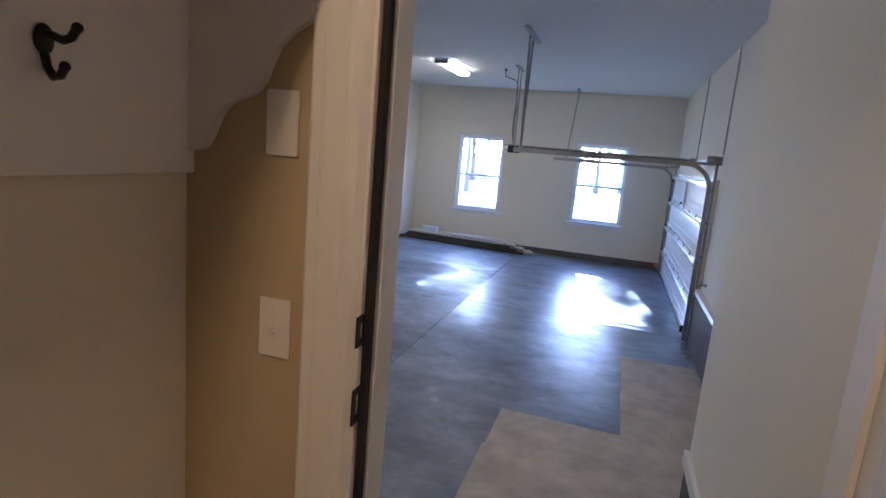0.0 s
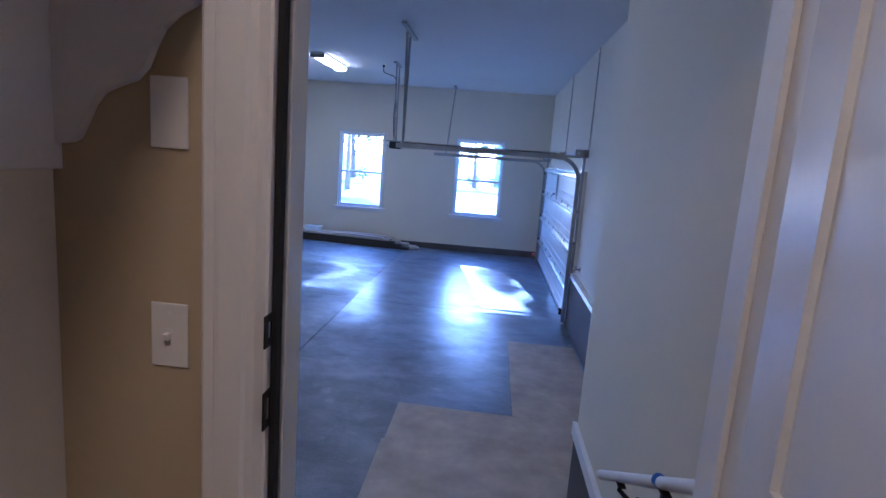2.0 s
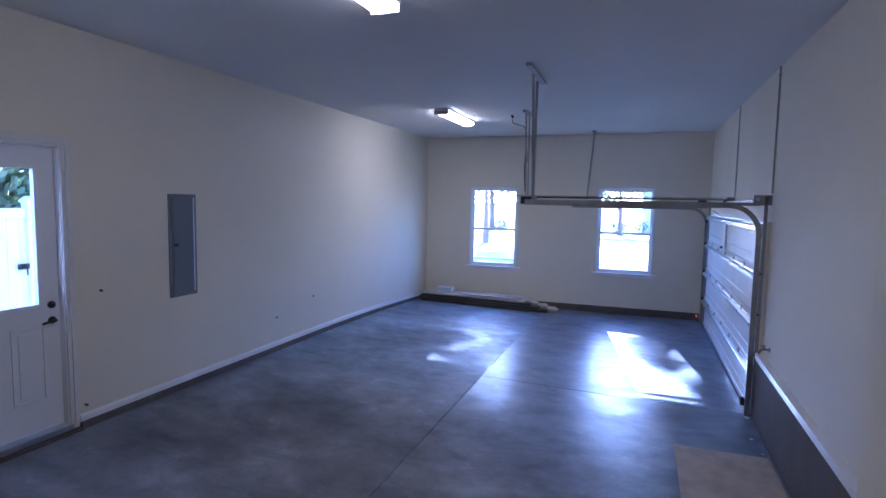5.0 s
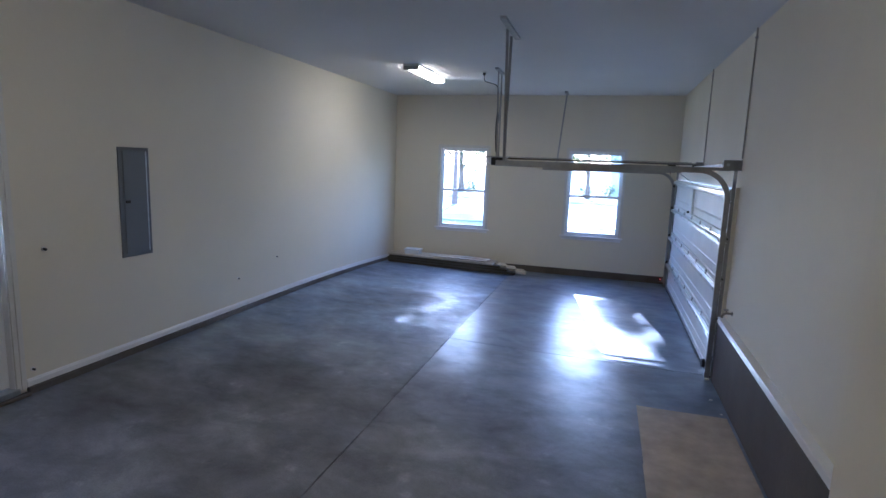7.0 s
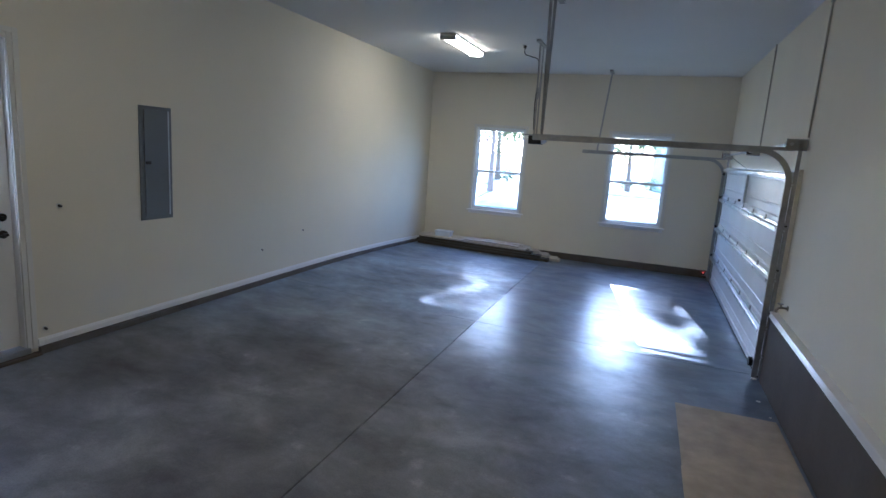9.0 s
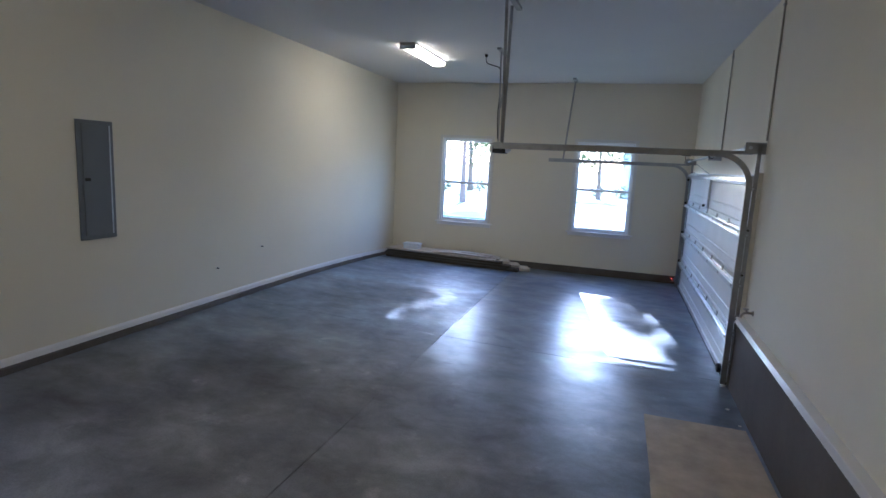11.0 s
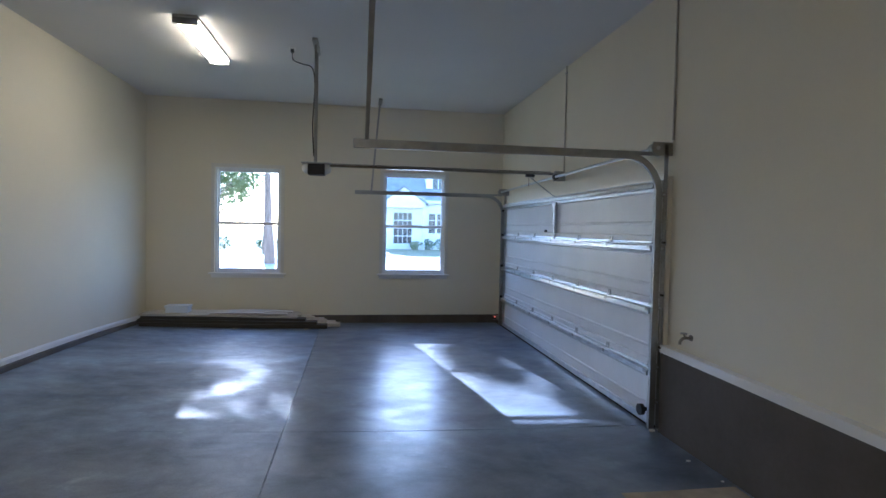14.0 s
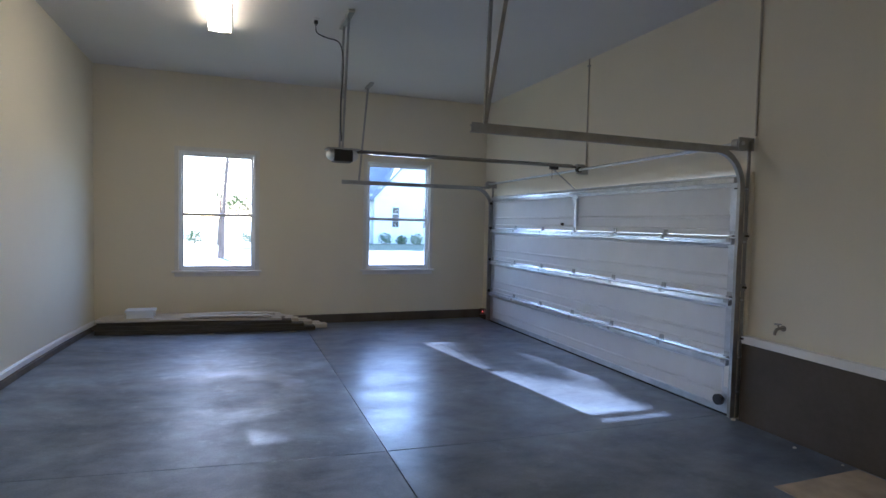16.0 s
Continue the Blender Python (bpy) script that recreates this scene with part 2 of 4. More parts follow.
# ---- mesh helpers ----
def finish(name, bm, mat, smooth=False):
    me = bpy.data.meshes.new(name)
    bmesh.ops.recalc_face_normals(bm, faces=bm.faces)
    bm.to_mesh(me)
    bm.free()
    me.materials.append(mat)
    if smooth:
        me.polygons.foreach_set("use_smooth", [True] * len(me.polygons))
        me.set_sharp_from_angle(angle=radians(35))
    return new(name, me)


def part(name, bm, mat, parent=None, label="", smooth=False):
    ob = finish(name, bm, mat, smooth)
    if parent:
        ob.parent = parent
        if parent.type == "EMPTY":
            ob.matrix_parent_inverse = parent.matrix_basis.inverted()
    if label:
        ob["label"] = label
    return ob


def thing(name, place, label, category, group=""):
    ob = new(name)
    ob.empty_display_size = 0.1
    ob.matrix_basis = Matrix.Translation(place)
    return tagged(ob, label, category, group)


def bx(a, b, bevel=0.0, bm=None, turn=None):
    """A box between two corners, its edges rounded by bevel."""
    bm = bm or bmesh.new()
    mid = [(a[i] + b[i]) / 2 for i in range(3)]
    size = [abs(b[i] - a[i]) for i in range(3)]
    m = Matrix.LocRotScale(mid, None, size)
    if turn is not None:
        m = turn @ m
    r = bmesh.ops.create_cube(bm, size=1, matrix=m)
    if bevel:
        edges = list({e for v in r["verts"] for e in v.link_edges})
        bmesh.ops.bevel(bm, geom=edges, offset=bevel, segments=2, affect="EDGES", profile=0.6)
    return bm


def tube(pts, r, bm=None, seg=10, flat=None):
    """A round bar along the points; flat=(w, h) makes it a strap."""
    bm = bm or bmesh.new()
    pts = [Vector(p) for p in pts]
    rings = []
    for i, p in enumerate(pts):
        d = (pts[min(i + 1, len(pts) - 1)] - pts[max(i - 1, 0)]).normalized()
        side = d.cross(Vector((0, 0, 1)))
        side = side.normalized() if side.length > 1e-3 else Vector((1, 0, 0))
        up = side.cross(d)
        if flat:
            prof = [(-flat[0] / 2, -flat[1] / 2), (flat[0] / 2, -flat[1] / 2), (flat[0] / 2, flat[1] / 2), (-flat[0] / 2, flat[1] / 2)]
        else:
            prof = [(r * math.cos(2 * math.pi * k / seg), r * math.sin(2 * math.pi * k / seg)) for k in range(seg)]
        rings.append([bm.verts.new(p + side * u + up * v) for u, v in prof])
    n = len(rings[0])
    for a, b in zip(rings, rings[1:]):
        for k in range(n):
            bm.faces.new((a[k], a[(k + 1) % n], b[(k + 1) % n], b[k]))
    bm.faces.new(rings[0])
    bm.faces.new(rings[-1])
    return bm


def extrude_profile(pts, axis, a, b, bm=None):
    """A closed outline of 2-D points, pushed along an axis from a to b."""
    bm = bm or bmesh.new()
    put = {"x": lambda u, v, w: (w, u, v), "y": lambda u, v, w: (u, w, v), "z": lambda u, v, w: (u, v, w)}[axis]
    lo = [bm.verts.new(put(u, v, a)) for u, v in pts]
    hi = [bm.verts.new(put(u, v, b)) for u, v in pts]
    n = len(pts)
    for k in range(n):
        bm.faces.new((lo[k], lo[(k + 1) % n], hi[(k + 1) % n], hi[k]))
    bm.faces.new(lo)
    bm.faces.new(hi)
    return bm


def wall_mesh(axis, w0, w1, u0, u1, z0, z1, holes):
    """A wall slab across an axis, from w0 to w1 thick, with rectangular holes (ua, ub, za, zb) right through it."""
    us = sorted({u0, u1, *[h[0] for h in holes], *[h[1] for h in holes]})
    zs = sorted({z0, z1, *[h[2] for h in holes], *[h[3] for h in holes]})
    us = [u for u in us if u0 <= u <= u1]
    zs = [z for z in zs if z0 <= z <= z1]

    def solid(i, j):
        if not (0 <= i < len(us) - 1 and 0 <= j < len(zs) - 1):
            return False
        u, z = (us[i] + us[i + 1]) / 2, (zs[j] + zs[j + 1]) / 2
        return not any(h[0] < u < h[1] and h[2] < z < h[3] for h in holes)

    bm = bmesh.new()

    def quad(*pts):
        bm.faces.new([bm.verts.new((w, u, z) if axis == "x" else (u, w, z)) for u, w, z in pts])

    for i in range(len(us) - 1):
        for j in range(len(zs) - 1):
            if not solid(i, j):
                continue
            a, b, c, d = us[i], us[i + 1], zs[j], zs[j + 1]
            quad((a, w0, c), (b, w0, c), (b, w0, d), (a, w0, d))
            quad((a, w1, c), (b, w1, c), (b, w1, d), (a, w1, d))
            if not solid(i - 1, j):
                quad((a, w0, c), (a, w1, c), (a, w1, d), (a, w0, d))
            if not solid(i + 1, j):
                quad((b, w0, c), (b, w1, c), (b, w1, d), (b, w0, d))
            if not solid(i, j - 1):
                quad((a, w0, c), (b, w0, c), (b, w1, c), (a, w1, c))
            if not solid(i, j + 1):
                quad((a, w0, d), (b, w0, d), (b, w1, d), (a, w1, d))
    bmesh.ops.remove_doubles(bm, verts=bm.verts, dist=1e-5)
    return bm


def structure(ob, label, category):
    return tagged(ob, label, category, kind="structure")


# ---- the shell of the garage ----
XL, XR, YF, YH, ZC = -5.95, 0.06, 5.41, -6.60, 3.755


def floor_z(x, y=1.0):
    """The slab falls from the side wall towards the garage door, a little less at the far end."""
    f = min(max((y - 0.5) / 4.9, 0.0), 1.0)
    return (min(x, 0.0) / 5.95) ** 2 * (0.195 - 0.145 * f * f)


WIN = [(-4.855, -3.825), (-2.06, -1.00)]
WZ0, WZ1 = 0.868, 2.618
structure(part("wall_far", wall_mesh("y", YF, YF + 0.16, XL - 0.16, XR + 0.16, -0.3, ZC + 0.1,
          [(WIN[0][0] - .02, WIN[0][1] + .02, WZ0, WZ1 + .02), (WIN[1][0] - .02, WIN[1][1] + .02, WZ0, WZ1 + .02)]), M_WALL),
          "cream painted drywall end wall with two windows", "wall")
SD0, SD1, SDZ0, SDZ1 = -4.20, -3.28, 0.25, 2.71
structure(part("wall_left", wall_mesh("x", XL - 0.16, XL, YH - 0.02, YF, -0.3, ZC + 0.1, [(SD0 - .03, SD1 + .03, SDZ0 - .04, SDZ1 + .03)]), M_WALL),
          "long cream painted drywall side wall", "wall")
GD0, GD1, GDH = 0.06, 4.92, 2.13
structure(part("wall_right", wall_mesh("x", XR, XR + 0.16, -4.85, YF, -0.3, ZC + 0.1, [(GD0, GD1, -0.31, GDH)]), M_WALL),
          "cream painted drywall wall around the garage door", "wall")
XC, YC = -0.635, -4.85
bmc = wall_mesh("x", XC, XC + 0.12, YH, YC, 0.79, ZC + 0.1, [])
bx((XC + 0.12, YC - 0.12, 0.79), (XR + 0.16, YC, ZC + 0.1), bm=bmc)
structure(part("wall_stair", bmc, M_WALL), "cream painted drywall wall beside the entry steps", "wall")
DX0, DX1, DZ0, DZ1 = -1.577, -0.735, 0.64, 2.67
structure(part("wall_house", wall_mesh("y", YH - 0.13, YH, XL - 0.16, XR + 0.4, -0.3, ZC + 0.1, [(DX0 - .03, DX1 + .03, DZ0, DZ1 + .03)]), M_BEIGE),
          "painted wall between garage and house with a doorway", "wall")
bmc = bx((XL - 0.16, YH - 0.02, ZC), (XR + 0.16, YF + 0.16, ZC + 0.14))
structure(part("ceiling", bmc, M_CEIL), "flat white painted drywall ceiling", "ceiling")

# concrete slabs, sloping a little towards the garage door, with saw-cut joints between them
JX, JY, GAP = -3.09, 0.14, 0.007
bmf = bx((XL - 0.1, YH, -0.30), (0.5, YF + 0.1, -0.06))
floor = structure(part("floor", bmf, M_CURB), "dark sealed concrete garage floor with control joints", "floor")
for xa, xb in ((XL - 0.02, JX - GAP / 2), (JX + GAP / 2, XR + 0.16)):
    for ya, yb in ((YH + 0.005, JY - GAP / 2), (JY + GAP / 2, YF - 0.005)):
        n = 16
        bm = bmesh.new()
        g = [[bm.verts.new((xa + (xb - xa) * p / n, ya + (yb - ya) * q / n, -0.055)) for q in range(n + 1)] for p in range(n + 1)]
        for p in range(n):
            for q in range(n):
                bm.faces.new((g[p][q], g[p + 1][q], g[p + 1][q + 1], g[p][q + 1]))
        top = bmesh.ops.extrude_face_region(bm, geom=bm.faces[:], use_keep_orig=True)
        for v in top["geom"]:
            if isinstance(v, bmesh.types.BMVert):
                v.co.z = floor_z(v.co.x, v.co.y)
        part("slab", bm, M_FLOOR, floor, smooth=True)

# kerbs, baseboards and the foundation wall


def sloped_strip(profile, y0, y1):
    """A strip along the side wall that follows the floor's fall; profile gives (out of the wall, above the floor)."""
    bm = bmesh.new()
    n = 24
    rings = []
    for i in range(n + 1):
        y = y0 + (y1 - y0) * i / n
        rings.append([bm.verts.new((XL + u, y, floor_z(XL, y) + v)) for u, v in profile])
    m = len(profile)
    for r0, r1 in zip(rings, rings[1:]):
        for k in range(m):
            bm.faces.new((r0[k], r0[(k + 1) % m], r1[(k + 1) % m], r1[k]))
    bm.faces.new(rings[0])
    bm.faces.new(rings[-1])
    return bm


KERB = [(0.0, -0.1), (0.042, -0.1), (0.040, 0.052), (0.034, 0.060), (0.0, 0.060)]
BASE = [(0.0, 0.062), (0.017, 0.062), (0.018, 0.106), (0.012, 0.113), (0.012, 0.120), (0.006, 0.127), (0.0, 0.128)]
structure(part("kerb_left", sloped_strip(KERB, SD1 + 0.10, YF), M_CURB), "low dark concrete kerb along the side wall", "kerb")
structure(part("baseboard_left", sloped_strip(BASE, SD1 + 0.10, YF), M_TRIM), "white painted baseboard on the side wall", "baseboard")
structure(part("kerb_left_near", sloped_strip(KERB, YH, SD0 - 0.10), M_CURB), "low dark concrete kerb beside the side door", "kerb")
structure(part("kerb_far", bx((XL + 0.043, YF - 0.04, -0.05), (XR, YF, 0.145), 0.008), M_CURB), "low dark concrete kerb under the windows", "kerb")


def cap_z(y):
    return 0.678 + 0.015 * y


def falling_box(a, b, lo, hi, bevel):
    """A box along the right wall whose edges fall with the foundation's top."""
    bm = bx((a[0], a[1], 0), (b[0], b[1], 1))
    for v in bm.verts:
        v.co.z = hi(v.co.y) if v.co.z > 0.5 else lo(v.co.y)
    bmesh.ops.bevel(bm, geom=bm.edges[:], offset=bevel, segments=2, affect="EDGES", profile=0.6)
    return bm


structure(part("foundation_right", falling_box((0.0, YC + 0.005), (XR + 0.14, GD0 - 0.09), lambda y: -0.06, cap_z, 0.008), M_STEM), "bare brown-grey concrete foundation wall", "foundation wall")
structure(part("trim_right", falling_box((-0.012, YC + 0.005), (XR + 0.01, GD0 - 0.09), lambda y: cap_z(y) + 0.002, lambda y: cap_z(y) + 0.066, 0.006), M_TRIM), "white painted board capping the foundation wall", "trim")
structure(part("foundation_far_right", bx((-0.02, GD1 + 0.09, -0.06), (XR + 0.14, YF - 0.04, 0.16), 0.006), M_STEM), "concrete foundation beside the garage door", "foundation wall")
bm = bx((XC - 0.012, YH, -0.06), (XC + 0.11, YC + 0.004, 0.788), 0.006)
bx((XC + 0.111, YC - 0.11, -0.06), (XR + 0.14, YC + 0.004, 0.788), 0.006, bm)
structure(part("foundation_stair", bm, M_STEM), "concrete foundation wall beside the entry steps", "foundation wall")
structure(part("trim_stair", bx((XC - 0.026, YH + 0.002, 0.79), (XC, YC + 0.018, 0.862), 0.006), M_TRIM), "white painted board capping the foundation wall", "trim")
for k in range(2):
    ya, yb = ((GD0 - 0.088, GD0 + 0.001), (GD1 - 0.001, GD1 + 0.088))[k]
    structure(part("trim_jamb", bx((XR - 0.035, ya, 0.0), (XR + 0.155, yb, GDH + 0.02), 0.003), M_WALL), "painted wooden jamb of the garage door", "trim")

# entry steps below the house door
steps = thing("entry_steps", (-1.15, -5.9, 0), "plain concrete entry steps below the house door", "steps")
for k in range(4):
    part("step", bx((-2.1, YH + 0.004, -0.03 if k == 3 else 0.62 - 0.155 * (k + 1) + 0.001), (XC - 0.027, -6.05 + 0.30 * k, 0.62 - 0.155 * k), 0.01), M_STEM, steps)


# ---- windows of the end wall ----
def window(n, xa, xb):
    w = thing("window_%d" % n, ((xa + xb) / 2, YF, WZ0), "white vinyl double-hung window with a narrow stool", "window")
    w["kind"] = "structure"
    zm = 1.69
    yb = YF + 0.10
    fr = bmesh.new()
    for a, b in (((xa - 0.019, YF + 0.02, WZ0 + 0.001), (xa + 0.014, yb, WZ1 + 0.019)), ((xb - 0.014, YF + 0.02, WZ0 + 0.001), (xb + 0.019, yb, WZ1 + 0.019)),
                 ((xa + 0.014, YF + 0.02, WZ1 - 0.012), (xb - 0.014, yb, WZ1 + 0.019)), ((xa + 0.014, YF + 0.02, WZ0 + 0.001), (xb - 0.014, yb, WZ0 + 0.025))):
        bx(a, b, 0.004, fr)
    part("window_frame", fr, M_VINYL, w)
    cas = bmesh.new()
    for a, b in (((xa - 0.075, YF - 0.016, WZ0 + 0.003), (xa - 0.021, YF - 0.001, WZ1 + 0.075)), ((xb + 0.021, YF - 0.016, WZ0 + 0.003), (xb + 0.075, YF - 0.001, WZ1 + 0.075)),
                 ((xa - 0.021, YF - 0.016, WZ1 + 0.021), (xb + 0.021, YF - 0.001, WZ1 + 0.075))):
        bx(a, b, 0.003, cas)
    part("casing", cas, M_BASE, w)
    part("window_sill", bx((xa - 0.11, YF - 0.055, WZ0 - 0.028), (xb + 0.11, YF + 0.018, WZ0), 0.006), M_TRIM, w)
    part("apron", bx((xa - 0.075, YF - 0.014, WZ0 - 0.085), (xb + 0.075, YF - 0.001, WZ0 - 0.030), 0.003), M_TRIM, w)
    for name, za, zb, y in (("upper_sash", zm - 0.005, WZ1 - 0.013, YF + 0.07), ("lower_sash", WZ0 + 0.026, zm + 0.03, YF + 0.045)):
        s = bmesh.new()
        x0, x1 = xa + 0.015, xb - 0.015
        for a, b in (((x0, y, za), (x0 + 0.030, y + 0.022, zb)), ((x1 - 0.030, y, za), (x1, y + 0.022, zb)),
                     ((x0 + 0.030, y, za), (x1 - 0.030, y + 0.022, za + 0.042)), ((x0 + 0.030, y, zb - 0.042), (x1 - 0.030, y + 0.022, zb))):
            bx(a, b, 0.003, s)
        sash = part(name, s, M_VINYL, w)
        part("pane", bx((x0 + 0.028, y + 0.009, za + 0.040), (x1 - 0.028, y + 0.013, zb - 0.040)), M_GLASS, sash)
    lock = bx(((xa + xb) / 2 - 0.03, YF + 0.028, zm + 0.031), ((xa + xb) / 2 + 0.03, YF + 0.046, zm + 0.045), 0.004)
    part("sash_lock", lock, M_VINYL, w)


window(1, *WIN[0])
window(2, *WIN[1])

# ---- side door with its half-height glass ----
sd = thing("door_1", (XL, (SD0 + SD1) / 2, SDZ0), "closed white panelled side door with a half-height glass", "door")
sd["kind"] = "structure"
xs = XL - 0.06
GY0, GY1, GZ0, GZ1 = SD0 + 0.17, SD1 - 0.17, 1.37, 2.53
leaf = wall_mesh("x", xs - 0.044, xs, SD0, SD1, SDZ0 + 0.03, SDZ1, [(GY0, GY1, GZ0, GZ1)])
dl = part("door_leaf", leaf, M_DOORP, sd)
bm = bmesh.new()
for a, b in (((xs + 0.001, GY0 - 0.03, GZ0 - 0.03), (xs + 0.016, GY0 + 0.012, GZ1 + 0.03)), ((xs + 0.001, GY1 - 0.012, GZ0 - 0.03), (xs + 0.016, GY1 + 0.03, GZ1 + 0.03)),
             ((xs + 0.001, GY0 + 0.012, GZ0 - 0.03), (xs + 0.016, GY1 - 0.012, GZ0 + 0.012)), ((xs + 0.001, GY0 + 0.012, GZ1 - 0.012), (xs + 0.016, GY1 - 0.012, GZ1 + 0.03))):
    bx(a, b, 0.005, bm)
part("glass_frame", bm, M_DOORP, dl)
part("pane", bx((xs - 0.026, GY0 - 0.0, GZ0), (xs - 0.020, GY1, GZ1)), M_GLASS, dl)
ym = (SD0 + SD1) / 2
for ya, yb in ((SD0 + 0.13, ym - 0.05), (ym + 0.05, SD1 - 0.13)):
    bm = bmesh.new()
    za, zb = 0.55, 1.20
    for a, b in (((xs + 0.0005, ya, za), (xs + 0.010, ya + 0.025, zb)), ((xs + 0.0005, yb - 0.025, za), (xs + 0.010, yb, zb)),
                 ((xs + 0.0005, ya + 0.025, za), (xs + 0.010, yb - 0.025, za + 0.025)), ((xs + 0.0005, ya + 0.025, zb - 0.025), (xs + 0.010, yb - 0.025, zb))):
        bx(a, b, 0.004, bm)
    bx((xs + 0.0005, ya + 0.055, za + 0.055), (xs + 0.007, yb - 0.055, zb - 0.055), 0.004, bm)
    part("raised_panel", bm, M_DOORP, dl)
for zz, nm in ((1.36, "deadbolt"), (1.225, "door_handle")):
    bm = tube([(xs + 0.0005, SD1 - 0.07, zz), (xs + 0.014, SD1 - 0.07, zz)], 0.032, seg=18)
    if nm == "door_handle":
        tube([(xs + 0.014, SD1 - 0.07, zz), (xs + 0.052, SD1 - 0.07, zz)], 0.012, bm)
        tube([(xs + 0.05, SD1 - 0.06, zz), (xs + 0.053, SD1 - 0.12, zz - 0.004), (xs + 0.05, SD1 - 0.18, zz - 0.012)], 0.011, bm)
    else:
        tube([(xs + 0.014, SD1 - 0.07, zz), (xs + 0.030, SD1 - 0.07, zz)], 0.011, bm)
    part(nm, bm, M_IRON, dl, "dark bronze " + nm.replace("_", " "), True)
bm = bmesh.new()
for a, b in (((XL - 0.13, SD0 - 0.029, SDZ0), (XL - 0.001, SD0 - 0.003, SDZ1 + 0.003)), ((XL - 0.13, SD1 + 0.003, SDZ0), (XL - 0.001, SD1 + 0.029, SDZ1 + 0.003)),
             ((XL - 0.13, SD0 - 0.029, SDZ1 + 0.004), (XL - 0.001, SD1 + 0.029, SDZ1 + 0.029))):
    bx(a, b, 0.002, bm)
part("door_jamb", bm, M_TRIM, sd)
bm = bmesh.new()
for e in (0.0, 0.045):
    d = 0.018 + (0.008 if e else 0)
    ea, eb = (0.008, 0.046) if not e else (0.046, 0.088)
    bx((XL + 0.0005, SD0 - eb, SDZ0), (XL + d, SD0 - ea, SDZ1 + eb), 0.004, bm)
    bx((XL + 0.0005, SD1 + ea, SDZ0), (XL + d, SD1 + eb, SDZ1 + eb), 0.004, bm)
    bx((XL + 0.0005, SD0 - ea, SDZ1 + ea), (XL + d, SD1 + ea, SDZ1 + eb), 0.004, bm)
part("casing", bm, M_BASE, sd)
part("threshold", bx((XL - 0.16, SD0 - 0.028, SDZ0 - 0.03), (XL + 0.03, SD1 + 0.028, SDZ0 + 0.022), 0.008), M_TRACK, sd)
structure(part("kerb_door", bx((XL, SD0 - 0.10, -0.05), (XL + 0.06, SD1 + 0.10, SDZ0 - 0.032), 0.01), M_STEM), "concrete kerb under the side door", "kerb")

# ---- grey electrical panel and small wall fittings ----
pn = thing("electrical_panel", (XL, -1.94, 1.22), "grey enamelled steel electrical panel on the side wall", "electrical panel")
part("trim_frame", bx((XL + 0.0005, -2.132, 1.222), (XL + 0.012, -1.748, 2.336), 0.003), M_PANEL, pn)
pd = part("panel_door", bx((XL + 0.013, -2.085, 1.26), (XL + 0.022, -1.80, 2.30), 0.004), M_PANEL, pn)
part("latch", bx((XL + 0.0225, -2.075, 1.775), (XL + 0.034, -2.02, 1.805), 0.004), M_BLACK, pd, "black latch")
part("hinge_rail", bx((XL + 0.013, -1.796, 1.26), (XL + 0.019, -1.782, 2.30), 0.003), M_GALV, pn)


def wall_box(y, z, s=0.022):
    t = thing("wall_fitting", (XL, y, z), "small dark round cable stub on the cream wall", "cable stub", "cable stubs on the side wall")
    part("collar", tube([(XL + 0.0005, y, z), (XL + 0.006, y, z)], s, seg=14), M_PLATE, t)
    part("stub", tube([(XL + 0.006, y, z), (XL + 0.03, y, z - 0.004)], s * 0.55, seg=10), M_BLACK, t)


for y, z, s in ((-2.94, 1.43, 0.022), (-0.31, 0.66, 0.014), (0.60, 0.82, 0.014), (-3.12, 0.40, 0.018)):
    wall_box(y, z, s)


# ---- fluorescent ceiling lights ----
def ceiling_light(x, ya, yb, tube_mat):
    c = thing("ceiling_light", (x, (ya + yb) / 2, ZC), "lit fluorescent wraparound light fixed to the ceiling", "ceiling light", "fluorescent ceiling lights")
    part("tray", bx((x - 0.12, ya, ZC - 0.028), (x + 0.12, yb, ZC - 0.001), 0.004), M_TRIM, c)
    prof = [(x + 0.115 * math.cos(a), ZC - 0.029 - 0.055 * abs(math.sin(a)) ** 0.6) for a in [math.pi + math.pi * k / 12 for k in range(13)]]
    part("diffuser", extrude_profile(prof, "y", ya + 0.05, yb - 0.02), tube_mat, c, "glowing white acrylic diffuser", True)
    for y0, y1, w in ((ya, ya + 0.048, 0.12), (yb - 0.018, yb, 0.12)):
        part("end_cap", bx((x - w, y0, ZC - 0.088), (x + w, y1, ZC - 0.029), 0.006), M_TRACK, c)


ceiling_light(-4.26, 1.62, 3.05, M_TUBE)
ceiling_light(-3.07, -4.25, -2.86, M_TUBE_OLD)

